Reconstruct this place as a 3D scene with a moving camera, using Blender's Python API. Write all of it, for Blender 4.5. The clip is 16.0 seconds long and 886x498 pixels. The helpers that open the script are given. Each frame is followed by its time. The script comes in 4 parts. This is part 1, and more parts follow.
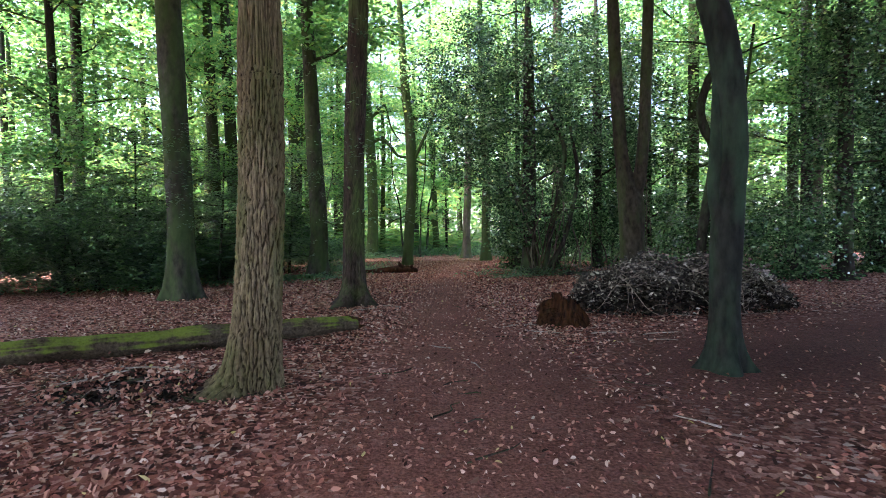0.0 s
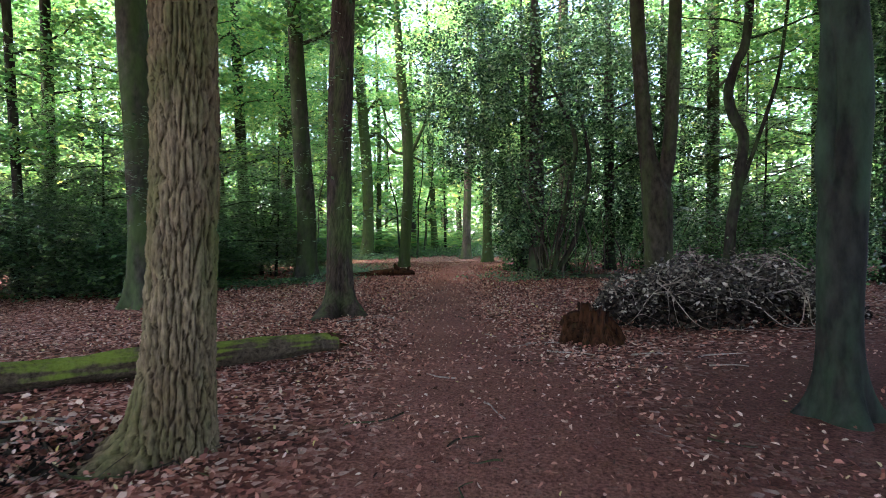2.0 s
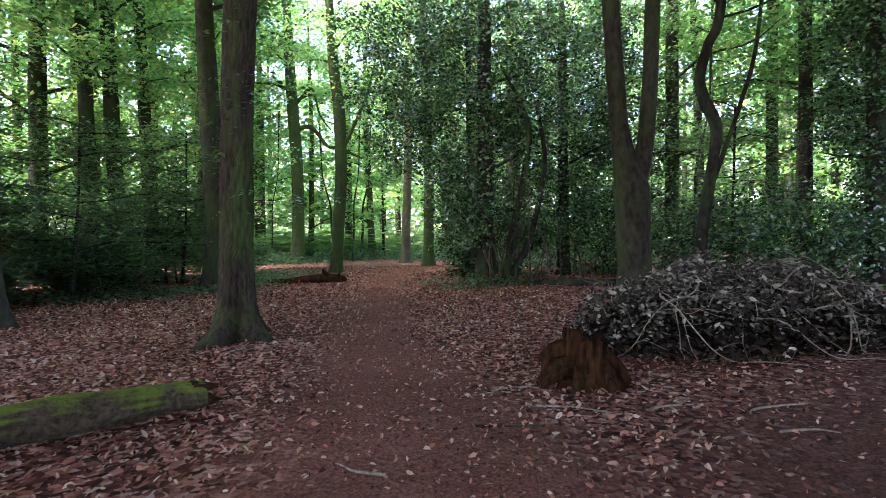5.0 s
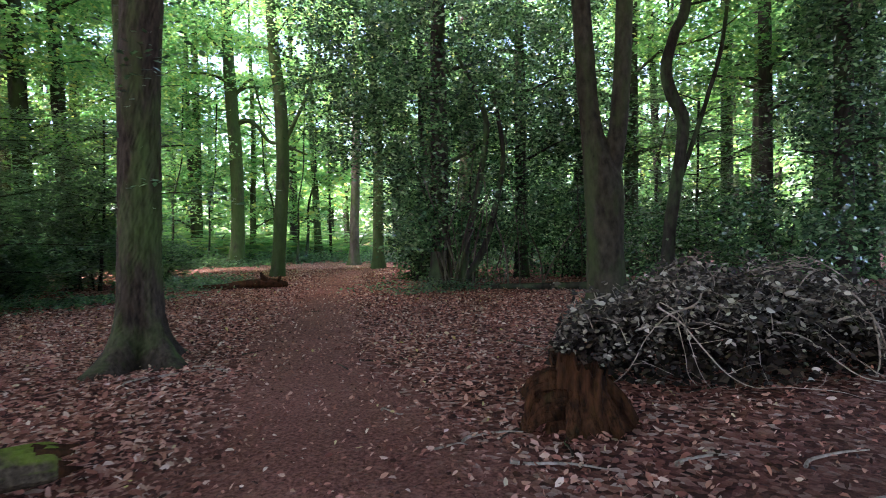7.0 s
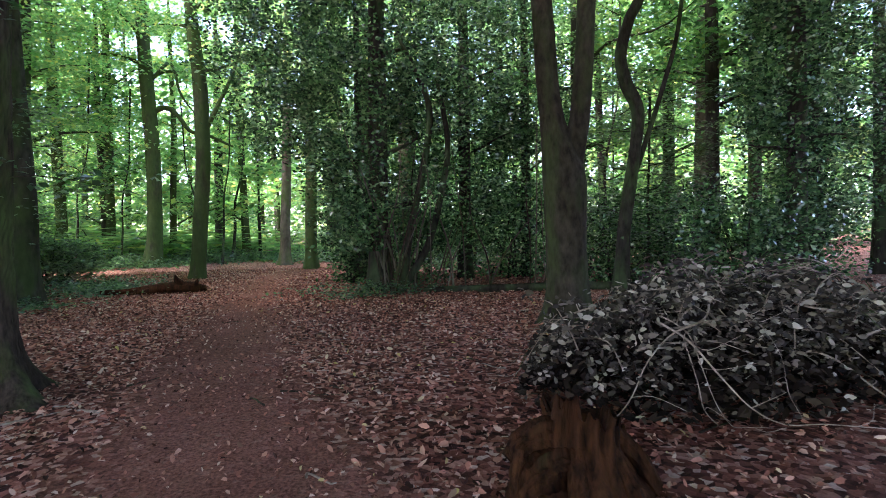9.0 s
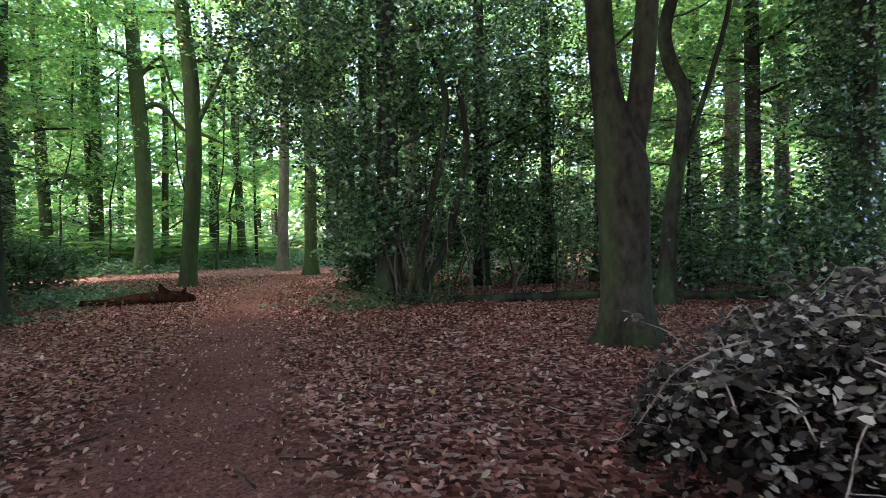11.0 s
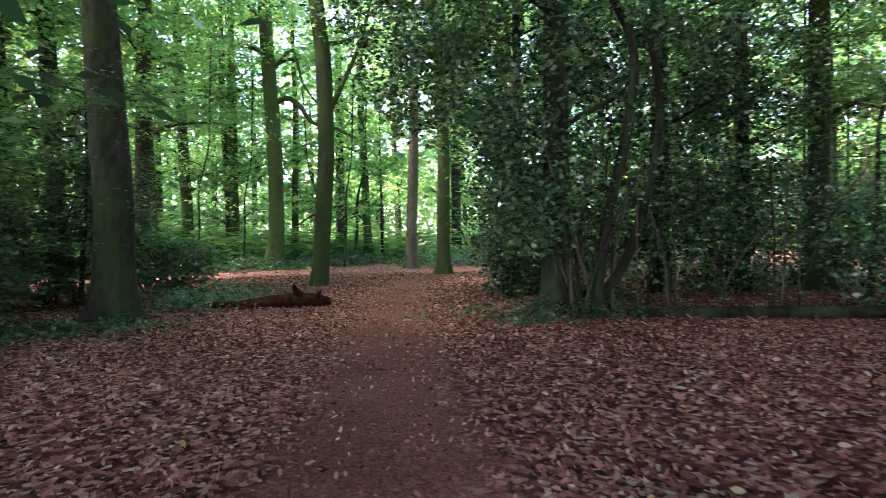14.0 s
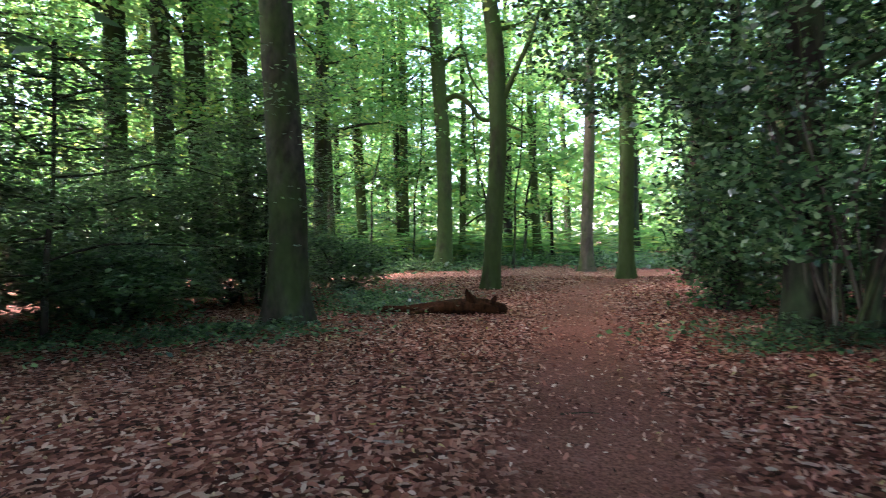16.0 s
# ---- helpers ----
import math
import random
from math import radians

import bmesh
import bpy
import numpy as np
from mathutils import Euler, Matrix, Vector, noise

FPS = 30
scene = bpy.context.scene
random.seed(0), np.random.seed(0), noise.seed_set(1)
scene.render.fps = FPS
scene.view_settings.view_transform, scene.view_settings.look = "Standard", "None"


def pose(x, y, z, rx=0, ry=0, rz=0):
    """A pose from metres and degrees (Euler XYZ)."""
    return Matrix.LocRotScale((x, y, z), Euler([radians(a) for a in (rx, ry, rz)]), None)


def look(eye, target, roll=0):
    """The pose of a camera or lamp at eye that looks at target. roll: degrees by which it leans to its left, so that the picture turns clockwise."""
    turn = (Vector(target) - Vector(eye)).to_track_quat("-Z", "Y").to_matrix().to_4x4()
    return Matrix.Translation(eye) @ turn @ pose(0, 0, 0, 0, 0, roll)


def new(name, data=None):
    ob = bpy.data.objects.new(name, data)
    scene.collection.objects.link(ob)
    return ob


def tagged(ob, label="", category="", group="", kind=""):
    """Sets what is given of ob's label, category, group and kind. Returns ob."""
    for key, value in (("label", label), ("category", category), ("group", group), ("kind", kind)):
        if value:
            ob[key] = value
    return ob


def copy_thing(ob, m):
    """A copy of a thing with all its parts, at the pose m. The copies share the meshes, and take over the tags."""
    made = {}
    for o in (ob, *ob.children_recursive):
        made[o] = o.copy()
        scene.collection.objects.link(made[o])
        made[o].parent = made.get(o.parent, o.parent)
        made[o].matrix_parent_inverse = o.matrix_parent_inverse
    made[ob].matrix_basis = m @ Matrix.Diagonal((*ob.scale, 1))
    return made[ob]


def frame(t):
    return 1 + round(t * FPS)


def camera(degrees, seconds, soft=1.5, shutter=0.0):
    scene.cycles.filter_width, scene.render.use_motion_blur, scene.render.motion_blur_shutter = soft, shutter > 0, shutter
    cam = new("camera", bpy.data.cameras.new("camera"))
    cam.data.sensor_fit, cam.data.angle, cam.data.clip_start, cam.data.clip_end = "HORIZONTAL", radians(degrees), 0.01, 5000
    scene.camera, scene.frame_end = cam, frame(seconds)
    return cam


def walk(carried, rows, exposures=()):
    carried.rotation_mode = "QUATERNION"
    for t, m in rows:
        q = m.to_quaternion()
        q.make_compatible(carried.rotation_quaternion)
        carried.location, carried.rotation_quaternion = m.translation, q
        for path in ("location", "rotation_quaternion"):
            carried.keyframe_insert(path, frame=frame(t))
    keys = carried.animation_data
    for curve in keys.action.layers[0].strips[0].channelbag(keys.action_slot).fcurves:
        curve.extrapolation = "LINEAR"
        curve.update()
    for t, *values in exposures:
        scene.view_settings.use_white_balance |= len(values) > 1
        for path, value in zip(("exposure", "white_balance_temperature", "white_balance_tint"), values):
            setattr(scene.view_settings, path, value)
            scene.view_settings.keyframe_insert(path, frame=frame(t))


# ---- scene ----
cam = camera(75.3, 16.0, soft=0.95, shutter=0.4)
METRES, EYE, TILT, LEAN, TURN = 13.2, 1.64, 0.0, 0.0, 0.0
ROWS = [
    (0.0, 0.0, 0.0, 0.0, -0.03, -1.56, 1.16),
    (0.5, -0.0018, 0.0346, -0.001, 0.53, -1.72, 1.19),
    (1.0, -0.0063, 0.0725, -0.0017, 0.52, -1.51, 1.16),
    (1.5, -0.0076, 0.1041, -0.0042, 0.14, -1.46, 1.19),
    (2.0, -0.0029, 0.1434, -0.0042, -0.21, -1.49, 1.3),
    (2.5, -0.0007, 0.1759, -0.0046, -0.86, -1.48, 1.11),
    (3.0, 0.005, 0.2108, -0.0072, -3.16, -1.19, 1.23),
    (3.5, 0.0058, 0.2442, -0.0077, -3.74, -1.26, 0.86),
    (6.0, 0.0093, 0.3935, -0.0108, -7.92, -1.24, 1.25),
    (6.5, 0.0119, 0.4167, -0.0107, -8.79, -1.18, 1.14),
    (7.0, 0.0157, 0.4427, -0.0109, -11.21, -1.31, 1.24),
    (7.5, 0.0235, 0.4648, -0.0124, -13.65, -1.16, 1.3),
    (8.0, 0.0302, 0.4897, -0.0112, -15.51, -1.25, 1.17),
    (10.5, 0.0287, 0.6379, -0.0125, -18.28, -1.86, 1.31),
    (11.0, 0.033, 0.6719, -0.0131, -17.81, -1.23, 1.35),
    (11.5, 0.0289, 0.6994, -0.0104, -18.17, -1.24, 1.09),
    (12.0, 0.0224, 0.7352, -0.0106, -17.85, -1.37, 1.21),
    (12.5, 0.013, 0.7653, -0.012, -17.16, -1.58, 1.05),
    (13.0, 0.0059, 0.8006, -0.012, -15.91, -1.3, 1.29),
    (13.5, 0.0024, 0.8333, -0.0091, -12.25, -1.49, 1.35),
    (14.0, -0.0057, 0.869, -0.0114, -6.67, -1.37, 1.22),
    (14.5, -0.0138, 0.9011, -0.0114, -3.13, -0.99, 1.32),
    (15.0, -0.0198, 0.9319, -0.012, -0.37, -1.04, 1.55),
    (15.5, -0.0287, 0.9607, -0.0117, 3.35, -1.33, 0.99),
    (16.0, -0.034, 0.9865, -0.0128, 9.46, -0.93, 1.33),
]
walk(cam, [(t, pose(0, 0, EYE, TILT, LEAN, TURN) @ pose(METRES * x, METRES * y, METRES * z, 90 + pitch, roll, yaw)) for t, x, y, z, yaw, pitch, roll in ROWS],
     exposures=[(0.0, 3.38, 6150, 34), (16.0, 3.38, 6150, 34)])


# world, sun and exposure
SUN_AZ, SUN_EL = -105.0, 50.0        # degrees right of straight ahead, above the horizon
world = bpy.data.worlds.new("woodland_sky")
scene.world = world
world.use_nodes = True
wn = world.node_tree
sky = wn.nodes.new("ShaderNodeTexSky")
sky.sky_type = "NISHITA"
sky.sun_disc = False
sky.sun_elevation, sky.sun_rotation = radians(SUN_EL), radians(SUN_AZ)
sky.air_density, sky.dust_density, sky.ozone_density = 1.0, 1.5, 1.0
wn.nodes["Background"].inputs[1].default_value = 0.15
wn.links.new(sky.outputs[0], wn.nodes["Background"].inputs[0])
sun_data = bpy.data.lights.new("sun", "SUN")
sun_data.energy, sun_data.angle, sun_data.color = 3.6, radians(12), (1.0, 0.97, 0.92)
sun = new("sun", sun_data)
_d = Vector((math.sin(radians(SUN_AZ)) * math.cos(radians(SUN_EL)), math.cos(radians(SUN_AZ)) * math.cos(radians(SUN_EL)), math.sin(radians(SUN_EL))))
sun.matrix_world = look(_d * 80, (0, 0, 0))

rng = np.random.default_rng(7)


# ---- materials ----
def nodes_of(name):
    m = bpy.data.materials.new(name)
    m.use_nodes = True
    t = m.node_tree
    return m, t, t.nodes["Principled BSDF"]


def add(t, kind, **values):
    n = t.nodes.new(kind)
    for k, v in values.items():
        n.inputs[k.replace("_", " ")].default_value = v
    return n


def ramp(t, fac, stops, interp="LINEAR"):
    r = t.nodes.new("ShaderNodeValToRGB")
    r.color_ramp.interpolation = interp
    e = r.color_ramp.elements
    while len(e) < len(stops):
        e.new(0.5)
    for i, (p, c) in enumerate(stops):
        e[i].position, e[i].color = p, (*c, 1)
    t.links.new(fac, r.inputs[0])
    return r.outputs[0]


def mix(t, fac, a, b, blend="MIX"):
    m = t.nodes.new("ShaderNodeMix")
    m.data_type, m.blend_type = "RGBA", blend
    for sock, v in ((m.inputs[0], fac), (m.inputs[6], a), (m.inputs[7], b)):
        if isinstance(v, (int, float)):
            sock.default_value = v
        elif isinstance(v, tuple):
            sock.default_value = (*v, 1)
        else:
            t.links.new(v, sock)
    return m.outputs[2]


def math_node(t, op, a, b=0.0):
    m = t.nodes.new("ShaderNodeMath")
    m.operation = op
    for sock, v in zip(m.inputs, (a, b)):
        if isinstance(v, (int, float)):
            sock.default_value = v
        else:
            t.links.new(v, sock)
    return m.outputs[0]


def coords(t, scale):
    g = t.nodes.new("ShaderNodeNewGeometry")
    mp = t.nodes.new("ShaderNodeMapping")
    mp.inputs["Scale"].default_value = scale
    t.links.new(g.outputs["Position"], mp.inputs[0])
    return mp.outputs[0]


def noise_of(t, scale, detail=4.0, size=(1, 1, 1), rough=0.6):
    n = add(t, "ShaderNodeTexNoise", Scale=scale, Detail=detail, Roughness=rough)
    t.links.new(coords(t, size), n.inputs["Vector"])
    return n.outputs["Fac"]


def bump(t, height, strength, distance, bsdf):
    b = add(t, "ShaderNodeBump", Strength=strength, Distance=distance)
    t.links.new(height, b.inputs["Height"])
    t.links.new(b.outputs[0], bsdf.inputs["Normal"])


def bark(name, dark, light, moss=(0.04, 0.062, 0.018), moss_amount=0.5, stretch=0.22, scale=14.0, relief=0.02, crease_shade=False, moss_scale=2.3, moss_up=False):
    m, t, b = nodes_of(name)
    grain = noise_of(t, scale, 6, (1, 1, stretch))
    base = ramp(t, grain, [(0.3, dark), (0.68, light)])
    blot = noise_of(t, 1.6, 3, (1, 1, 0.5))
    base = mix(t, ramp(t, blot, [(0.4, (0.75, 0.75, 0.75)), (0.65, (0, 0, 0))]), base, mix(t, 1.0, base, (0.55, 0.5, 0.45), "MULTIPLY"))
    patch = noise_of(t, moss_scale, 5, (1, 1, 0.35))
    lo = 0.62 - 0.3 * moss_amount
    if moss_up:
        # moss keeps to the upper side of lying wood
        n = t.nodes.new("ShaderNodeNewGeometry")
        xyz = t.nodes.new("ShaderNodeSeparateXYZ")
        t.links.new(n.outputs["Normal"], xyz.inputs[0])
        patch = math_node(t, "ADD", patch, math_node(t, "MULTIPLY", math_node(t, "SUBTRACT", xyz.outputs[2], 0.3), 0.2))
    where = ramp(t, patch, [(lo, (0, 0, 0)), (lo + 0.2, (0.85, 0.85, 0.85))])
    col = mix(t, where, base, mix(t, grain, moss, tuple(1.9 * c for c in moss)))
    # crevice shade put into the bark colour where pointiness is low
    if crease_shade:
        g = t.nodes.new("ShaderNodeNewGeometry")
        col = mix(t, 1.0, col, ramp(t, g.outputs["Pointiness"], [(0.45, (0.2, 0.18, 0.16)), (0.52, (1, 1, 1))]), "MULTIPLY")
    t.links.new(col, b.inputs["Base Color"])
    b.inputs["Roughness"].default_value = 0.9
    b.inputs["Specular IOR Level"].default_value = 0.06
    bump(t, grain, 0.8, relief, b)
    return m


def foliage(name, stops, translucence=0.45, rough=0.4, spec=0.45, glow=1.6):
    """Leaves: a matt or waxy face with light passing through the blade."""
    m, t, b = nodes_of(name)
    g = t.nodes.new("ShaderNodeNewGeometry")
    col = ramp(t, g.outputs["Random Per Island"], stops)
    t.links.new(col, b.inputs["Base Color"])
    b.inputs["Roughness"].default_value = rough
    b.inputs["Specular IOR Level"].default_value = spec
    tr = t.nodes.new("ShaderNodeBsdfTranslucent")
    t.links.new(mix(t, 1.0, col, (1.15 * glow, 1.15 * glow, 0.8 * glow), "MULTIPLY"), tr.inputs[0])
    ms = t.nodes.new("ShaderNodeMixShader")
    ms.inputs[0].default_value = translucence
    t.links.new(b.outputs[0], ms.inputs[1])
    t.links.new(tr.outputs[0], ms.inputs[2])
    t.links.new(ms.outputs[0], t.nodes["Material Output"].inputs[0])
    return m


M_OAK = bark("oak_bark", (0.07, 0.052, 0.03), (0.25, 0.195, 0.11), moss=(0.06, 0.066, 0.022), moss_amount=0.62, stretch=0.3, scale=34, relief=0.02, crease_shade=True)
M_BEECH = bark("beech_bark", (0.022, 0.022, 0.017), (0.068, 0.066, 0.05), moss=(0.026, 0.042, 0.014), moss_amount=0.75, stretch=0.5, scale=9, relief=0.01)
M_BROWN = bark("brown_bark", (0.019, 0.014, 0.011), (0.072, 0.056, 0.042), moss_amount=0.45, stretch=0.25, scale=22, relief=0.02, crease_shade=True)
M_MOSSY = bark("mossy_bark", (0.028, 0.025, 0.019), (0.075, 0.067, 0.048), moss=(0.034, 0.054, 0.017), moss_amount=1.15, stretch=0.4, scale=10, relief=0.015)
M_WET = bark("damp_dark_bark", (0.007, 0.008, 0.007), (0.026, 0.027, 0.022), moss=(0.018, 0.032, 0.018), moss_amount=0.65, stretch=0.35, scale=12, relief=0.012)
M_DARK = bark("dark_bark", (0.013, 0.012, 0.010), (0.041, 0.038, 0.030), moss=(0.03, 0.05, 0.02), moss_amount=0.5, stretch=0.35, scale=12, relief=0.012)
M_FORK = bark("fork_bark", (0.014, 0.012, 0.009), (0.054, 0.048, 0.034), moss=(0.024, 0.034, 0.012), moss_amount=0.6, stretch=0.5, scale=10, relief=0.015)
M_PALE = bark("pale_bark", (0.067, 0.061, 0.046), (0.139, 0.126, 0.097), moss_amount=0.45, stretch=0.4, scale=10, relief=0.008)
M_LOG = bark("moss_log", (0.03, 0.022, 0.015), (0.13, 0.1, 0.065), moss=(0.09, 0.12, 0.015), moss_amount=0.52, stretch=1.0, scale=24, relief=0.05, moss_scale=3.4, moss_up=True)
M_ROT = bark("rotten_wood", (0.008, 0.005, 0.004), (0.08, 0.034, 0.015), moss=(0.03, 0.035, 0.012), moss_amount=0.1, stretch=0.2, scale=18, relief=0.03)
M_TWIG = bark("dry_twig", (0.16, 0.13, 0.10), (0.46, 0.39, 0.32), moss_amount=-0.2, stretch=0.6, scale=26, relief=0.004)

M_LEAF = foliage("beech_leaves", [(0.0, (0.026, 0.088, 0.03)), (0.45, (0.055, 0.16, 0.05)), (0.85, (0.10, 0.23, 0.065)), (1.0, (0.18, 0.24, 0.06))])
# lighter, yellower copy of M_LEAF; the sunlight is part of its colour
M_LEAF_SUN = foliage("sunlit_beech_leaves", [(0.0, (0.05, 0.14, 0.045)), (0.5, (0.10, 0.225, 0.08)), (0.9, (0.20, 0.31, 0.11)), (1.0, (0.33, 0.32, 0.09))], translucence=0.55, glow=1.85)
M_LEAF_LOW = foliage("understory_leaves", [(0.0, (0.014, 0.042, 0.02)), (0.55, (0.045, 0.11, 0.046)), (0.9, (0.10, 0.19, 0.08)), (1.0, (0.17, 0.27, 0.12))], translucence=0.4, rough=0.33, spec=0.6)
M_HOLLY = foliage("holly_leaves", [(0.0, (0.010, 0.030, 0.014)), (0.45, (0.038, 0.095, 0.04)), (0.85, (0.085, 0.175, 0.07)), (1.0, (0.18, 0.28, 0.14))], translucence=0.3, rough=0.24, spec=0.8)
M_WITHER = foliage("withered_leaves", [(0.0, (0.012, 0.009, 0.007)), (0.55, (0.05, 0.041, 0.031)), (0.85, (0.17, 0.15, 0.115)), (1.0, (0.42, 0.38, 0.31))], translucence=0.12, rough=0.6, glow=1.0, spec=0.2)
# near-black colour that gives a heap its inner shade
M_HEAP_SHADE = foliage("rotted_leaves", [(0.0, (0.006, 0.005, 0.004)), (0.8, (0.022, 0.016, 0.012)), (1.0, (0.06, 0.045, 0.03))], translucence=0.05, rough=0.8, glow=1.0, spec=0.05)
M_LITTER = foliage("fallen_leaves", [(0.0, (0.022, 0.010, 0.007)), (0.35, (0.14, 0.05, 0.034)), (0.62, (0.345, 0.142, 0.095)), (0.86, (0.46, 0.25, 0.175)), (0.98, (0.58, 0.44, 0.34)), (1.0, (0.42, 0.34, 0.09))], translucence=0.08, rough=0.7, glow=1.0, spec=0.08)


def leaf_piece_material():
    m, t, b = nodes_of("fallen_leaf")
    o = t.nodes.new("ShaderNodeObjectInfo")
    c = ramp(t, o.outputs["Random"], [(0.0, (0.10, 0.045, 0.03)), (0.5, (0.24, 0.13, 0.08)), (0.85, (0.40, 0.28, 0.19)), (1.0, (0.55, 0.47, 0.36))])
    c = mix(t, 0.4, c, mix(t, noise_of(t, 60, 3), (0.5, 0.4, 0.35), (1.0, 1.0, 1.0)), "MULTIPLY")
    t.links.new(c, b.inputs["Base Color"])
    b.inputs["Roughness"].default_value = 0.7
    b.inputs["Specular IOR Level"].default_value = 0.1
    return m


M_PIECE = leaf_piece_material()


def ground_material():
    m, t, b = nodes_of("forest_floor")
    a = t.nodes.new("ShaderNodeAttribute")
    a.attribute_name = "trodden"
    fine = noise_of(t, 38, 6)
    mid = noise_of(t, 5.5, 5)
    big = noise_of(t, 0.55, 3)
    soil = ramp(t, fine, [(0.3, (0.05, 0.019, 0.014)), (0.7, (0.335, 0.145, 0.1))])
    v = add(t, "ShaderNodeTexVoronoi", Scale=19.0, Randomness=1.0)
    t.links.new(coords(t, (1, 1, 1)), v.inputs["Vector"])
    sep = t.nodes.new("ShaderNodeSeparateColor")
    t.links.new(v.outputs["Color"], sep.inputs[0])
    leafy = ramp(t, sep.outputs[0], [(0.0, (0.025, 0.011, 0.008)), (0.35, (0.125, 0.045, 0.03)), (0.65, (0.30, 0.12, 0.08)), (0.9, (0.46, 0.255, 0.19)), (1.0, (0.58, 0.44, 0.35))])
    leafy = mix(t, 0.45, leafy, mix(t, fine, (0.3, 0.3, 0.3), (1.3, 1.25, 1.2)), "MULTIPLY")
    trod = math_node(t, "ADD", a.outputs["Fac"], math_node(t, "MULTIPLY", math_node(t, "SUBTRACT", mid, 0.5), 1.1))
    col = mix(t, ramp(t, trod, [(0.3, (0, 0, 0)), (0.75, (0.9, 0.9, 0.9))]), leafy, soil)
    # the ground colour is multiplied darker along the side track
    side_fac = t.nodes.new("ShaderNodeAttribute")
    side_fac.attribute_name = "side_tone"
    col = mix(t, math_node(t, "MULTIPLY", side_fac.outputs["Fac"], 0.85), col, mix(t, 1.0, col, (0.30, 0.30, 0.33), "MULTIPLY"))
    col = mix(t, ramp(t, big, [(0.35, (0.55, 0.55, 0.55)), (0.6, (0, 0, 0))]), col, mix(t, 1.0, col, (0.62, 0.56, 0.54), "MULTIPLY"))
    t.links.new(col, b.inputs["Base Color"])
    b.inputs["Roughness"].default_value = 0.85
    b.inputs["Specular IOR Level"].default_value = 0.04
    h = math_node(t, "ADD", fine, math_node(t, "MULTIPLY", v.outputs["Distance"], 0.8))
    bump(t, h, 0.7, 0.02, b)
    return m


M_GROUND = ground_material()


# ---- geometry helpers ----
def hash3(i, j, k, seed):
    with np.errstate(over="ignore"):
        n = (i.astype(np.int64) * 73856093) ^ (j.astype(np.int64) * 19349663) ^ (k.astype(np.int64) * 83492791) ^ (seed * 2654435761)
        n = (n ^ (n >> 13)) * 1274126177
        n = n ^ (n >> 16)
    return (n & 0xFFFFFF) / float(0xFFFFFF)


def vnoise(p, seed=0):
    """Smooth noise from 0 to 1 at the rows of p."""
    f = np.floor(p)
    u = p - f
    u = u * u * (3 - 2 * u)
    i, j, k = (f[:, a].astype(np.int64) for a in range(3))
    out = 0
    for dx in (0, 1):
        for dy in (0, 1):
            for dz in (0, 1):
                w = (u[:, 0] if dx else 1 - u[:, 0]) * (u[:, 1] if dy else 1 - u[:, 1]) * (u[:, 2] if dz else 1 - u[:, 2])
                out = out + w * hash3(i + dx, j + dy, k + dz, seed)
    return out


def cell_gap(p, seed=0):
    """Distance to the border between scattered cells: 0 in the cracks."""
    f = np.floor(p).astype(np.int64)
    d1 = np.full(len(p), 9.0)
    d2 = np.full(len(p), 9.0)
    for dx in (-1, 0, 1):
        for dy in (-1, 0, 1):
            for dz in (-1, 0, 1):
                i, j, k = f[:, 0] + dx, f[:, 1] + dy, f[:, 2] + dz
                q = np.stack([i + hash3(i, j, k, seed), j + hash3(i, j, k, seed + 1), k + hash3(i, j, k, seed + 2)], 1)
                d = np.sqrt(((q - p) ** 2).sum(1))
                d2 = np.minimum(d2, np.maximum(d, d1))
                d1 = np.minimum(d1, d)
    return d2 - d1


def mesh_of(name, verts, quads, material, smooth=False):
    me = bpy.data.meshes.new(name)
    verts = np.ascontiguousarray(verts, dtype=np.float32)
    quads = np.ascontiguousarray(quads, dtype=np.int32)
    k = quads.shape[1]
    me.vertices.add(len(verts))
    me.vertices.foreach_set("co", verts.ravel())
    me.loops.add(quads.size)
    me.loops.foreach_set("vertex_index", quads.ravel())
    me.polygons.add(len(quads))
    me.polygons.foreach_set("loop_start", np.arange(0, quads.size, k, dtype=np.int32))
    if smooth:
        me.polygons.foreach_set("use_smooth", np.ones(len(quads), dtype=bool))
    me.update(calc_edges=True)
    me.materials.append(material)
    return me


def part(name, me, parent, label=""):
    ob = new(name, me)
    ob.parent = parent
    if parent is not None:
        ob.matrix_parent_inverse = Matrix.Translation(-Vector(parent.location))
    return tagged(ob, label)


def thing(name, at, label, category, group="", kind=""):
    e = new(name)
    e.location = at
    e.empty_display_size = 0.2
    return tagged(e, label, category, group, kind)


def smooth_path(points, n, bias=1.0):
    """Catmull-Rom through rows of x, y, z, radius."""
    p = np.asarray(points, float)
    p = np.vstack([2 * p[0] - p[1], p, 2 * p[-1] - p[-2]])
    seg = np.linalg.norm(np.diff(p[1:-1, :3], axis=0), axis=1)
    cum = np.r_[0, np.cumsum(seg)]
    s = np.linspace(0, 1, n) ** bias * cum[-1] * 0.99999
    i = np.clip(np.searchsorted(cum, s, "right") - 1, 0, len(seg) - 1)
    u = ((s - cum[i]) / seg[i])[:, None]
    a, b, c, d = p[i], p[i + 1], p[i + 2], p[i + 3]
    out = 0.5 * (2 * b + (c - a) * u + (2 * a - 5 * b + 4 * c - d) * u**2 + (3 * b - a - 3 * c + d) * u**3)
    out[:, 3] = np.maximum(out[:, 3], 0.002)
    return out, s


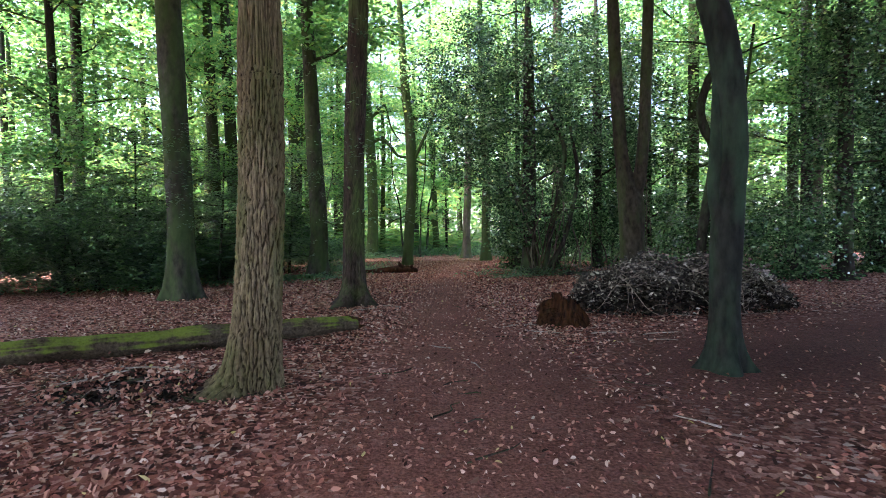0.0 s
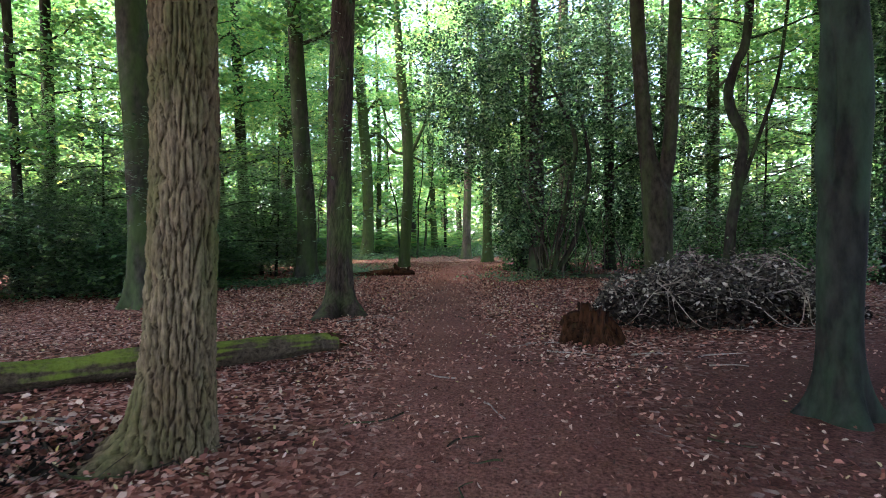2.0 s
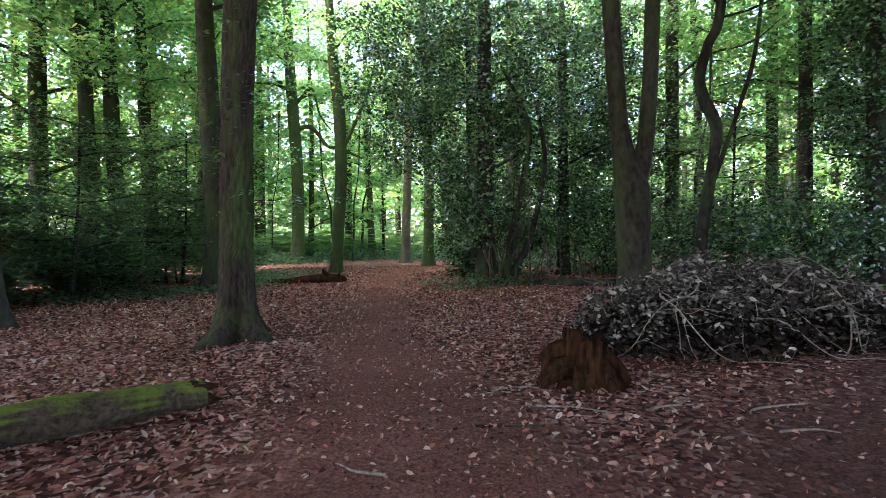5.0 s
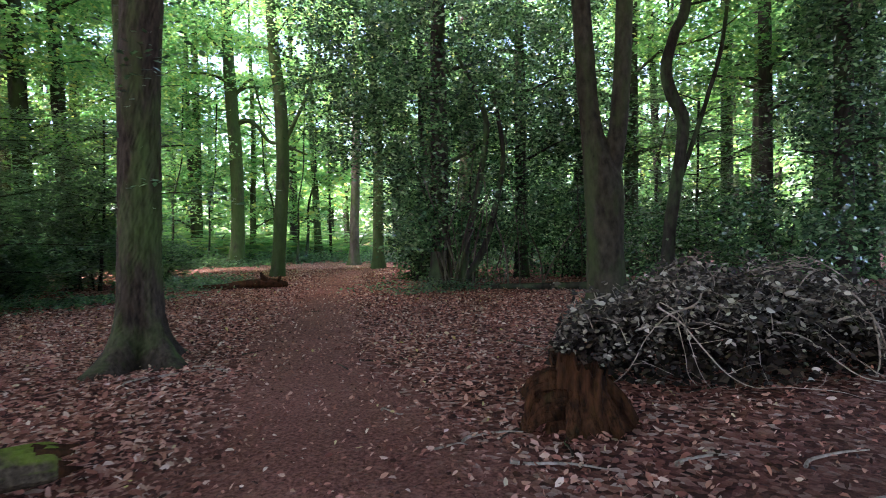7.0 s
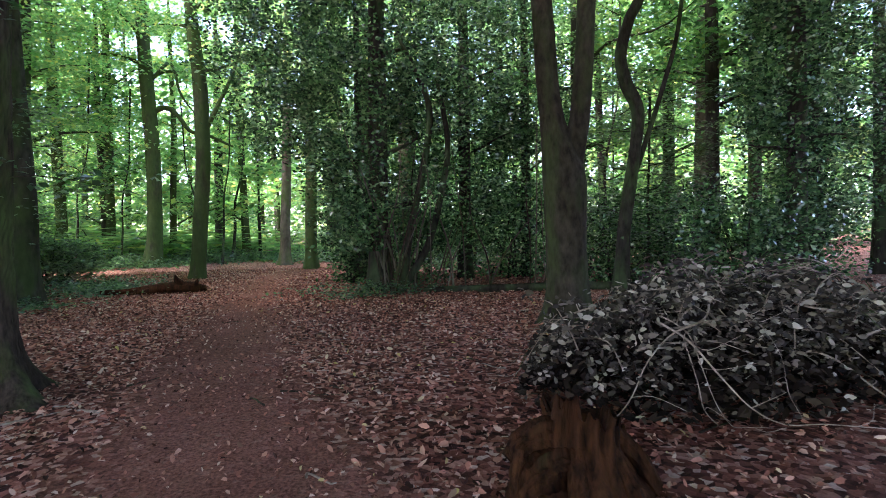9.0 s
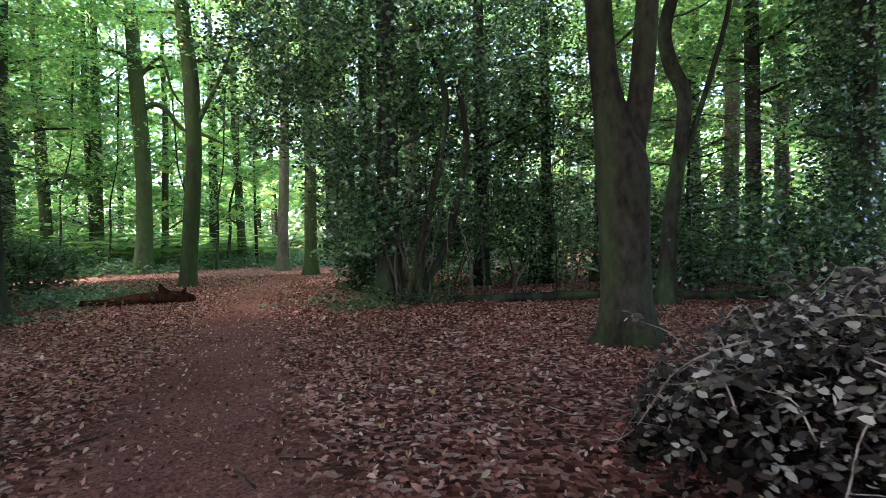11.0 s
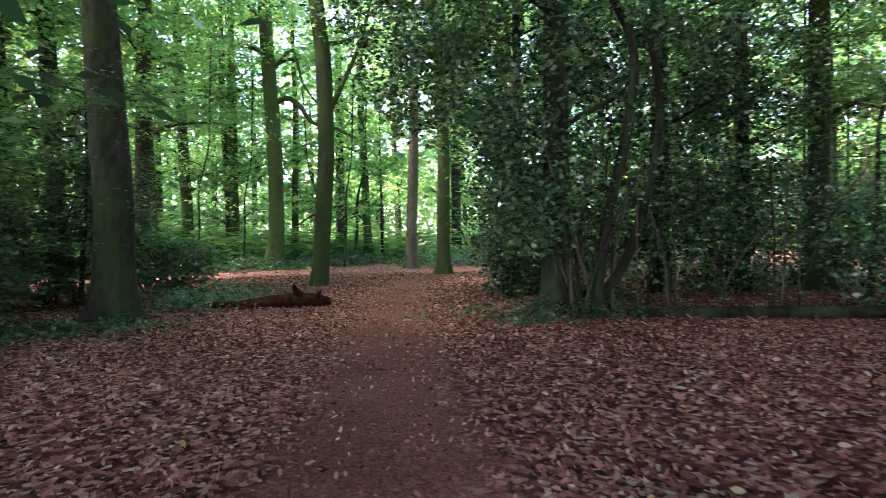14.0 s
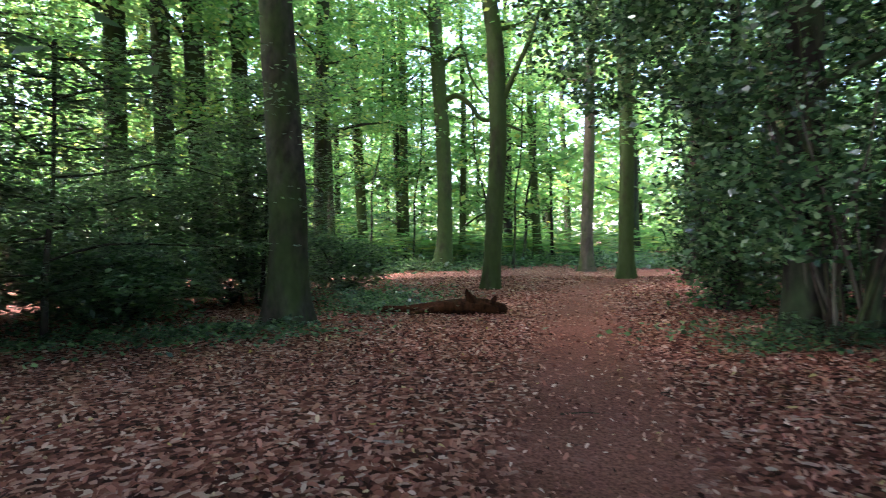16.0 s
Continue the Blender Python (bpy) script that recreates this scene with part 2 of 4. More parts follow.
def tube(points, rings, sides, shape=None, bias=1.0):
    """Verts and quads of a tube along the points; shape(angle, run, radius, place) gives the radius round it."""
    c, s = smooth_path(points, rings, bias)
    tang = np.gradient(c[:, :3], axis=0)
    tang /= np.linalg.norm(tang, axis=1)[:, None] + 1e-9
    ref = np.array([1.0, 0.02, 0.0]) if abs(tang[:, 2]).mean() > 0.5 else np.array([0.0, 0.0, 1.0])
    e1 = np.cross(tang, ref)
    e1 = np.cross(e1, tang) if abs(tang[:, 2]).mean() > 0.5 else e1
    e1 /= np.linalg.norm(e1, axis=1)[:, None] + 1e-9
    e2 = np.cross(tang, e1)
    ang = np.linspace(0, 2 * np.pi, sides, endpoint=False)
    A, S = np.meshgrid(ang, s)
    R = np.repeat(c[:, 3:4], sides, 1)
    dirs = e1[:, None, :] * np.cos(A)[..., None] + e2[:, None, :] * np.sin(A)[..., None]
    P = c[:, None, :3] + dirs * R[..., None]
    if shape is not None:
        R2 = shape(A, S, R, P)
        P = c[:, None, :3] + dirs * R2[..., None]
    v = P.reshape(-1, 3)
    i, j = np.meshgrid(np.arange(rings - 1), np.arange(sides), indexing="ij")
    q = np.stack([i * sides + j, i * sides + (j + 1) % sides, (i + 1) * sides + (j + 1) % sides, (i + 1) * sides + j], -1).reshape(-1, 4)
    return v, q


def join(pieces):
    vs, qs, n = [], [], 0
    for v, q in pieces:
        vs.append(v)
        qs.append(q + n)
        n += len(v)
    return np.vstack(vs), np.vstack(qs)


def leaves(centres, size, up=0.8, fold=0.25, narrow=0.55, droop=0.0):
    """Four-cornered folded blades at the centres; up: how flat they lie; size: one or many."""
    n = len(centres)
    size = np.broadcast_to(size, n) * rng.uniform(0.7, 1.3, n)
    nor = rng.normal(0, 1, (n, 3)) * (1 - up) * 1.4
    nor[:, 2] += 1.0
    nor /= np.linalg.norm(nor, axis=1)[:, None]
    az = rng.uniform(0, 2 * np.pi, n)
    d = np.stack([np.cos(az), np.sin(az), np.full(n, -droop)], 1)
    d -= nor * (d * nor).sum(1)[:, None]
    d /= np.linalg.norm(d, axis=1)[:, None] + 1e-9
    w = np.cross(nor, d)
    L, W = (size * 0.5)[:, None], (size * 0.5 * narrow)[:, None]
    mid = centres - d * L * 0.15
    v = np.stack([centres - d * L, mid + w * W + nor * W * fold, centres + d * L, mid - w * W + nor * W * fold], 1).reshape(-1, 3)
    return v, np.arange(4 * n).reshape(-1, 4)


def blades(centres, size, up=0.6, fold=0.5, narrow=0.55, curl=0.25):
    """Pointed oval leaves of two halves folded along the midrib, their tips curled."""
    n = len(centres)
    size = np.broadcast_to(size, n) * rng.uniform(0.7, 1.3, n)
    nor = rng.normal(0, 1, (n, 3)) * (1 - up) * 1.4
    nor[:, 2] += 1.0
    nor /= np.linalg.norm(nor, axis=1)[:, None]
    az = rng.uniform(0, 2 * np.pi, n)
    d = np.stack([np.cos(az), np.sin(az), np.zeros(n)], 1)
    d -= nor * (d * nor).sum(1)[:, None]
    d /= np.linalg.norm(d, axis=1)[:, None] + 1e-9
    w = np.cross(nor, d)
    L, W = (size * 0.5)[:, None], (size * 0.5 * narrow)[:, None]
    c = (rng.uniform(-0.4, 1.0, n) * curl)[:, None] * L
    f = (rng.uniform(0.2, 1.0, n) * fold)[:, None] * W
    rows = [centres - d * L + nor * c * 0.5]
    for side in (1, -1):
        rows.append(centres - d * L * 0.45 + w * W * side + nor * f)
        rows.append(centres + d * L * 0.35 + w * W * 0.85 * side + nor * (f + c * 0.3))
    rows.append(centres + d * L + nor * c)
    v = np.stack(rows, 1).reshape(-1, 3)
    k = 6 * np.arange(n)[:, None]
    return v, np.vstack([k + np.array([0, 1, 2, 5]), k + np.array([0, 5, 4, 3])])


# ---- ground ----
PATH = np.array([(-6, 0.2), (2, 0.4), (6, 0.5), (10, 0.2), (14, -0.1), (18, 0.0), (22, 0.2), (26, 0.4), (30, 0.8), (36, 3.5), (44, 8.0)])


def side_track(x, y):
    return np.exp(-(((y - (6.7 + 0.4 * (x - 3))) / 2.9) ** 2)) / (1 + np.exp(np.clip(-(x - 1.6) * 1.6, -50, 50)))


def trodden(x, y):
    c = np.interp(y, PATH[:, 0], PATH[:, 1])
    w = np.interp(y, [0, 5, 12, 20, 40], [2.4, 1.9, 1.0, 0.8, 0.9])
    a = np.exp(-(((x - c) / w) ** 2))
    side = side_track(x, y)
    return np.clip(np.maximum(a, 0.95 * side), 0, 1)


def height(x, y):
    p = np.stack([x, y, np.zeros_like(x)], 1)
    h = 0.10 * (vnoise(p * 0.45, 3) - 0.5) + 0.045 * (vnoise(p * 1.7, 4) - 0.5) + 0.02 * (vnoise(p * 5.1, 5) - 0.5)
    h = h * (1 - 0.6 * trodden(x, y))
    far = np.clip((np.hypot(x, y - 12) - 35) / 60, 0, 1)
    return h + far * 1.2 * (vnoise(p * 0.05, 9) - 0.4)


def steps(lo, hi, fine, reach):
    near = np.arange(lo, hi + fine / 2, fine)
    out, d = [], fine
    while sum(out) < reach:
        d *= 1.25
        out.append(d)
    far = np.cumsum(out)
    return np.r_[lo - far[::-1], near, hi + far]


gx, gy = steps(-11, 13, 0.17, 600), steps(0, 34, 0.17, 600)
GX, GY = np.meshgrid(gx, gy)
gz = height(GX.ravel(), GY.ravel())
gv = np.stack([GX.ravel(), GY.ravel(), gz], 1)
i, j = np.meshgrid(np.arange(len(gy) - 1), np.arange(len(gx) - 1), indexing="ij")
w = len(gx)
gq = np.stack([i * w + j, i * w + j + 1, (i + 1) * w + j + 1, (i + 1) * w + j], -1).reshape(-1, 4)
ground_mesh = mesh_of("ground", gv, gq, M_GROUND, True)
ground_mesh.attributes.new("trodden", "FLOAT", "POINT").data.foreach_set("value", trodden(gv[:, 0], gv[:, 1]).astype(np.float32))
ground_mesh.attributes.new("side_tone", "FLOAT", "POINT").data.foreach_set("value", side_track(gv[:, 0], gv[:, 1]).astype(np.float32))
ground = tagged(new("ground", ground_mesh), "bare reddish-brown earth path through fallen beech leaves", "ground", kind="structure")


def ground_at(x, y):
    return float(height(np.array([float(x)]), np.array([float(y)]))[0])


# ---- trees ----
def trunk_shape(flare, seed, ridge=0.0, lobes=5, lump=0.06, foot=0.6, lean_root=None, groove=0.0):
    phase = seed * 1.7

    def shape(A, S, R, P):
        k = np.exp(-S / foot)
        lob = 0.5 + 0.5 * np.cos(A * lobes + phase + 0.6 * np.sin(A * 2 + phase))
        out = R * (1 + flare * k * (0.35 + 0.9 * lob))
        if lean_root is not None:
            out = out + R * lean_root[1] * np.exp(-S / 0.26) * np.clip(np.cos(A - lean_root[0]), 0, 1) ** 3
        flat = P.reshape(-1, 3)
        out = out * (1 + lump * 2 * (vnoise(flat * np.array([2.2, 2.2, 0.9]) + seed, seed).reshape(R.shape) - 0.5))
        if groove:
            q = np.stack([np.cos(A) * 3.4, np.sin(A) * 3.4, S * 1.1], -1).reshape(-1, 3)
            out = out * (1 + groove * ((vnoise(q, seed + 2) - 0.5) + 0.5 * (vnoise(q * np.array([2.5, 2.5, 2.0]), seed + 3) - 0.5)).reshape(R.shape))
        if ridge:
            q = np.stack([np.cos(A) * 5.4, np.sin(A) * 5.4, S * 2.8], -1).reshape(-1, 3)
            q = q + 0.75 * (np.stack([vnoise(q * 0.8 + 7, 1), vnoise(q * 0.8 + 31, 2), vnoise(q * 0.8 + 57, 3)], 1) - 0.5)
            g = np.clip(cell_gap(q, seed) / 0.24, 0, 1).reshape(R.shape)
            out = out + ridge * (g - 0.6) + ridge * 0.7 * (vnoise(flat * np.array([70, 70, 30]), 8).reshape(R.shape) - 0.5)
        return out
    return shape


def limbs_for(top, h0, count, reach, seed, rise=0.35):
    """Boughs that leave the trunk between h0 and its top; each is rows of x, y, z, radius."""
    r = np.random.default_rng(seed)
    c, s = smooth_path(top, 60)
    out = []
    H = c[-1, 2]
    for n in range(count):
        z = h0 + (H - h0) * (n + r.uniform(0, 0.9)) / count
        k = int(np.clip(np.searchsorted(c[:, 2], z), 0, 59))
        az = n * 2.4 + r.uniform(-0.5, 0.5)
        L = reach * r.uniform(0.5, 1.15) * (1 - 0.35 * (z - h0) / max(H - h0, 1))
        base = c[k, :3]
        rad = max(0.02, c[k, 3] * 0.3)
        pts = [(*base, rad)]
        for f in (0.3, 0.65, 1.0):
            bend = r.uniform(-0.18, 0.18)
            a = az + bend
            pts.append((base[0] + math.cos(a) * L * f, base[1] + math.sin(a) * L * f, base[2] + L * rise * f * (1.3 - 0.6 * f) + r.uniform(-0.15, 0.15), rad * (1 - 0.85 * f) + 0.006))
        out.append(pts)
    return out


def sprays(limbs, n, seed, spread=0.75, flat=0.13, start=0.3):
    """Leaf places in flat layers along the boughs."""
    r = np.random.default_rng(seed)
    cs = []
    per = max(4, n // 70)
    for pts in limbs:
        c, s = smooth_path(pts, 24)
        for f in np.linspace(start, 1, 7):
            cs.append(c[int(f * 23), :3])
    cs = np.array(cs)
    k = r.integers(0, len(cs), n)
    sub = r.integers(0, 6, n)
    offs = r.normal(0, 1, (len(cs), 6, 3)) * np.array([spread, spread, flat * 2.2])
    twig = r.normal(0, 1, (n, 3)) * np.array([spread * 0.42, spread * 0.42, flat])
    return cs[k] + offs[k, sub] + twig


def cloud(n, mid, size, seed, gap=0.3):
    """Leaf places in clumps through an uneven rounded mass."""
    r = np.random.default_rng(seed)
    q = max(20, n // 75)
    u = r.normal(0, 1, (q, 3))
    u /= np.linalg.norm(u, axis=1)[:, None]
    rad = r.uniform(0.2, 1.0, (q, 1)) ** 0.5 * (0.55 + 0.85 * vnoise(u * 1.6 + seed, seed)[:, None])
    c = np.array(mid) + u * rad * np.array(size)
    tight = r.uniform(0.16, 0.38, q)
    k = r.integers(0, q, n)
    out = c[k] + r.normal(0, 1, (n, 3)) * tight[k][:, None] * np.array([1, 1, 0.8])
    out[:, 2] = np.where(out[:, 2] < gap, gap + r.uniform(0, 1.2, n), out[:, 2])
    return out


def tree(name, label, points, bark_mat, leaf_mat, seed, height_m=18.0, crown_from=5.0, boughs=12, reach=3.5, n_leaves=9000, leaf_size=0.13, flare=0.9, sides=28, rings=70, ridge=0.0, lump=0.05, group="woodland trees", extra=(), lobes=5, foot=0.5, lean_root=None, spread=0.75, trunk_label="", bias=1.0, low=0, crown_flat=0.13, rise=0.35, leaf_up=0.66, mass=None, bare=None):
    """points: rows of x, y, z, radius up the visible trunk; it is carried on to height_m."""
    pts = [list(p) for p in points]
    b = pts[0]
    z0 = ground_at(b[0], b[1])
    pts[0][2] = z0 - 0.12
    a, c = pts[-2], pts[-1]
    while pts[-1][2] < height_m:
        q = pts[-1]
        dz = max(2.0, (height_m - q[2]) / 2 + 0.2)
        slope = np.array([(c[0] - a[0]), (c[1] - a[1])]) / max(c[2] - a[2], 0.3)
        slope = np.clip(slope, -0.08, 0.08) * 0.6
        pts.append([q[0] + slope[0] * dz, q[1] + slope[1] * dz, q[2] + dz, max(0.04, q[3] * 0.62)])
    e = thing(name, (b[0], b[1], z0), label, "tree", group)
    part("trunk", mesh_of("trunk", *tube(pts, rings, sides, trunk_shape(flare, seed, ridge, lobes, lump, foot, lean_root), bias), bark_mat, True), e, trunk_label)
    for x in extra:
        part("limb", mesh_of("limb", *tube(x, 40, 14, trunk_shape(0.0, seed + 3, 0, 3, 0.07)), bark_mat, True), e)
    if n_leaves:
        lb = limbs_for(pts, crown_from, boughs, reach, seed, rise)
        for l in lb:
            part("bough", mesh_of("bough", *tube(l, 8, 4), bark_mat, True), e)
        at = cloud(n_leaves, *mass, seed, 1.1) if mass else sprays(lb, n_leaves, seed + 1, spread, crown_flat)
        if bare:
            x0, x1, y1, z1 = bare
            at = at[~((at[:, 0] > x0) & (at[:, 0] < x1) & (at[:, 1] < y1) & (at[:, 2] < z1 * (0.75 + 0.4 * vnoise(at * 1.3, seed))))]
        part("crown", mesh_of("crown", *leaves(at, leaf_size, up=leaf_up), leaf_mat), e)
    if low:
        lt = [l for l in limbs_for(pts[:1] + [p for p in pts[1:] if p[2] < 8], 1.8, low, 0.95, seed + 5, rise=0.12)]
        for l in lt:
            part("twig", mesh_of("twig", *tube([(*p[:3], p[3] * 0.06 + 0.003) for p in l], 8, 5), bark_mat, True), e)
        part("low_leaves", mesh_of("low_leaves", *leaves(sprays(lt, low * 110, seed + 6, 0.4, 0.05, 0.35), 0.1, up=0.8), M_LEAF_LOW), e)
    return e


OAK = "tall oak with deeply ridged grey-brown bark and a mossy root"
BEECH = "tall smooth grey-green beech with moss on its trunk"
# the two near trees
# their crowns, above the view, have oversized leaves to shade the ground
tree("oak_tree", OAK, [(-2.05, 6.18, 0, 0.25), (-2.03, 6.2, 0.54, 0.242), (-1.96, 6.24, 2.07, 0.228), (-1.94, 6.27, 3.29, 0.222), (-1.94, 6.3, 4.21, 0.215)], M_OAK, M_LEAF, 11, 19, 11.5, 16, 6.0, 9000, 0.56, flare=0.22, sides=170, rings=480, bias=1.7, ridge=0.038, lump=0.035, lobes=3, foot=0.3, lean_root=(math.pi * 1.12, 2.9), spread=1.6)
tree("curved_tree", "dark beech with a bowed trunk and a thin second stem", [(3.22, 6.58, 0, 0.17), (3.23, 6.6, 0.68, 0.165), (3.26, 6.62, 1.34, 0.18), (3.32, 6.64, 2.05, 0.17), (3.37, 6.65, 2.64, 0.16), (3.3, 6.68, 3.62, 0.17), (3.12, 6.7, 4.4, 0.16), (2.7, 6.8, 6.0, 0.14)], M_WET, M_LEAF, 23, 18, 11.5, 16, 7.5, 10500, 0.6, flare=1.7, sides=64, rings=200, bias=1.5, lump=0.07, lobes=4, foot=0.2, spread=1.6,
     extra=[[(3.24, 6.62, 1.55, 0.09), (3.15, 6.64, 2.02, 0.075), (3.18, 6.65, 2.64, 0.07), (3.22, 6.68, 3.5, 0.06), (3.28, 6.7, 4.6, 0.05)]])
# trunks along the walk
tree("path_tree", "straight brown-barked tree with spreading mossy roots", [(-2.13, 13.55, 0, 0.27), (-2.1, 13.58, 1.8, 0.245), (-2.04, 13.62, 3.9, 0.24), (-1.93, 13.68, 6.0, 0.235), (-1.87, 13.7, 7.3, 0.23)], M_BROWN, M_LEAF, 31, 20, 11.5, 16, 6.0, 8500, 0.56, flare=2.5, sides=72, rings=260, bias=1.5, ridge=0.016, lobes=4, foot=0.3, spread=1.6, low=7)
tree("beech_tree", BEECH, [(-7.1, 15.6, 0, 0.37), (-7.1, 15.6, 2.0, 0.34), (-7.2, 15.7, 4.3, 0.34), (-7.35, 15.8, 8.2, 0.33)], M_BEECH, M_LEAF, 37, 20, 8.5, 16, 5.2, 17000, 0.24, sides=40, rings=100, low=9)
tree("leaning_beech", "mossy beech with a bent upper trunk and twisting limb", [(-5.05, 40.2, 0, 0.42), (-4.87, 40.2, 2.1, 0.37), (-4.87, 40.3, 6.1, 0.36), (-5.09, 40.4, 10.1, 0.34), (-5.2, 40.5, 12.8, 0.3)], M_MOSSY, M_LEAF_SUN, 47, 20, 9.0, 12, 4.0, 9000, 0.2, sides=28,
     extra=[[(-4.95, 40.3, 8.0, 0.14), (-4.2, 40.2, 8.3, 0.13), (-3.6, 40.1, 7.9, 0.12), (-3.0, 40.0, 7.1, 0.10), (-2.2, 39.9, 6.9, 0.09), (-0.9, 39.8, 6.3, 0.05)], [(-5.0, 40.35, 9.5, 0.10), (-3.9, 40.2, 10.6, 0.08), (-3.4, 40.0, 9.0, 0.06), (-2.6, 39.9, 7.8, 0.03)]])
tree("slender_beech", "grey mossy beech leaning a little beside the path", [(-1.87, 29.9, 0, 0.24), (-1.72, 29.9, 1.9, 0.26), (-1.55, 29.9, 4.6, 0.26), (-1.61, 30.0, 7.3, 0.25), (-1.79, 30.1, 9.1, 0.23)], M_MOSSY, M_LEAF_SUN, 53, 18, 7.5, 12, 3.5, 8000, 0.17, sides=28, flare=0.6,
     extra=[[(-1.55, 29.9, 5.2, 0.10), (-1.0, 29.8, 6.3, 0.08), (-0.4, 29.7, 7.6, 0.06), (0.1, 29.6, 9.4, 0.03)]])
tree("slender_beech", "straight green-barked tree where the path bends", [(2.48, 33.5, 0, 0.26), (2.55, 33.5, 3.0, 0.25), (2.59, 33.6, 5.3, 0.24), (2.47, 33.7, 11.0, 0.22)], M_MOSSY, M_LEAF_SUN, 59, 19, 7.0, 12, 3.5, 8000, 0.17, sides=28, flare=0.6)
tree("slender_beech", "pale straight tree behind the path's bend", [(1.55, 38.1, 0, 0.26), (1.6, 38.2, 2.0, 0.25), (1.73, 38.2, 4.7, 0.24), (1.9, 38.4, 10, 0.2)], M_PALE, M_LEAF_SUN, 61, 18, 6.0, 12, 3.5, 8000, 0.18, sides=24)
tree("forked_tree", "stout dark tree forked into two trunks above head height", [(5.1, 15.4, 0, 0.35), (5.1, 15.41, 0.7, 0.325), (5.08, 15.42, 1.6, 0.325), (5.06, 15.43, 2.3, 0.34), (4.98, 15.45, 2.8, 0.27), (4.88, 15.48, 3.4, 0.19), (4.79, 15.5, 4.4, 0.17), (4.7, 15.6, 7.5, 0.15)], M_FORK, M_LEAF, 67, 19, 9.5, 16, 6.5, 11000, 0.5, flare=0.8, sides=64, rings=220, bias=1.3, lump=0.08, lobes=4, foot=0.3, ridge=0.012,
     extra=[[(5.12, 15.42, 2.15, 0.2), (5.2, 15.4, 2.7, 0.2), (5.31, 15.36, 3.2, 0.17), (5.38, 15.33, 4.0, 0.16), (5.42, 15.3, 4.8, 0.15), (5.55, 15.3, 8.0, 0.13), (5.65, 15.3, 13.0, 0.06)]])
tree("twisted_tree", "dark twisted tree with a sharp kink in its trunk", [(8.3, 18.6, 0, 0.16), (8.4, 18.6, 1.5, 0.145), (8.65, 18.55, 3.1, 0.14), (8.78, 18.55, 4.2, 0.14), (8.5, 18.6, 4.85, 0.145), (8.4, 18.65, 5.5, 0.135), (8.6, 18.6, 6.3, 0.125), (8.9, 18.5, 7.3, 0.12)], M_DARK, M_LEAF_SUN, 71, 15, 6.5, 12, 3.0, 8000, 0.15, sides=24, rings=120, lump=0.12,
     extra=[[(8.62, 18.55, 2.6, 0.06), (8.95, 18.45, 3.6, 0.06), (9.3, 18.35, 4.7, 0.055), (9.65, 18.25, 6.0, 0.05), (9.9, 18.2, 8.0, 0.04)]])
tree("large_beech", "large smooth grey beech standing in low ivy", [(-5.0, 22.8, 0, 0.37), (-4.91, 22.8, 1.8, 0.34), (-4.97, 22.83, 3.8, 0.32), (-5.06, 22.85, 5.9, 0.3)], M_BEECH, M_LEAF, 73, 20, 8.0, 16, 5.2, 17000, 0.26, sides=48, rings=120, flare=0.6, low=5)
for n, (x, y, r, tx, mat, lm, h0) in enumerate([
        (-8.5, 33.3, 0.26, 0.4, M_BEECH, M_LEAF_SUN, 5), (-13.5, 29.1, 0.34, 0.15, M_BEECH, M_LEAF_SUN, 4), (-10.3, 28.8, 0.3, -0.3, M_BEECH, M_LEAF_SUN, 5),
        (-9.9, 43.3, 0.28, -0.3, M_MOSSY, M_LEAF_SUN, 5), (-8.1, 45.4, 0.27, 0.1, M_MOSSY, M_LEAF_SUN, 5), (-2.4, 50.4, 0.3, 0.1, M_DARK, M_LEAF_SUN, 6), (-13.2, 20.0, 0.14, -0.3, M_DARK, M_LEAF, 4), (-13.2, 40.0, 0.26, 0.2, M_BEECH, M_LEAF_SUN, 9), (-9.6, 37.6, 0.2, -0.2, M_BEECH, M_LEAF_SUN, 9),
        (-16.4, 26.0, 0.22, 0.1, M_DARK, M_LEAF, 4), (16.1, 24.9, 0.25, 0.4, M_PALE, M_LEAF_SUN, 6), (16.4, 27.0, 0.24, 0.2, M_BEECH, M_LEAF_SUN, 5), (15.3, 20.2, 0.3, 0.3, M_DARK, M_LEAF, 5),
        (10.5, 24.2, 0.24, 0.2, M_BEECH, M_LEAF, 5), (6.1, 30.2, 0.32, 0.1, M_BROWN, M_LEAF_SUN, 6), (4.8, 33.2, 0.32, 0.2, M_BROWN, M_LEAF_SUN, 6), (13.4, 27.0, 0.15, -0.3, M_DARK, M_LEAF_SUN, 5),
        (22.4, 28.4, 0.3, 0.1, M_BROWN, M_LEAF_SUN, 5), (-11.0, 28.2, 0.28, -0.25, M_BEECH, M_LEAF_SUN, 5), (-9.5, 30.0, 0.25, -0.3, M_BEECH, M_LEAF_SUN, 5), (13.6, 21.5, 0.2, 0.1, M_DARK, M_LEAF, 5)]):
    tree("woodland_tree", "upright mossy woodland tree among dense green undergrowth", [(x, y, 0, r * 1.05), (x + tx * 0.3, y, 3.5, r), (x + tx * 0.7, y + 0.05, 7.5, r * 0.95), (x + tx, y + 0.1, 11, r * 0.85)], mat, lm, 100 + n, 19, h0 - 1, 13, 4.2, 8000, 0.21, sides=20, rings=50, low=4)


# ---- far wood: copies of a few trees ----
def far_tree(seed, mat, lm):
    return tree("far_tree", "distant slender tree in a sunlit wood", [(0, 0, 0, 0.24), (0.1, 0, 4, 0.21), (0.25, 0.1, 9, 0.18), (0.2, 0.1, 13, 0.14)], mat, lm, seed, 20, 2.0, 11, 4.6, 2300, 0.46, sides=12, rings=24, group="far trees", spread=1.1)


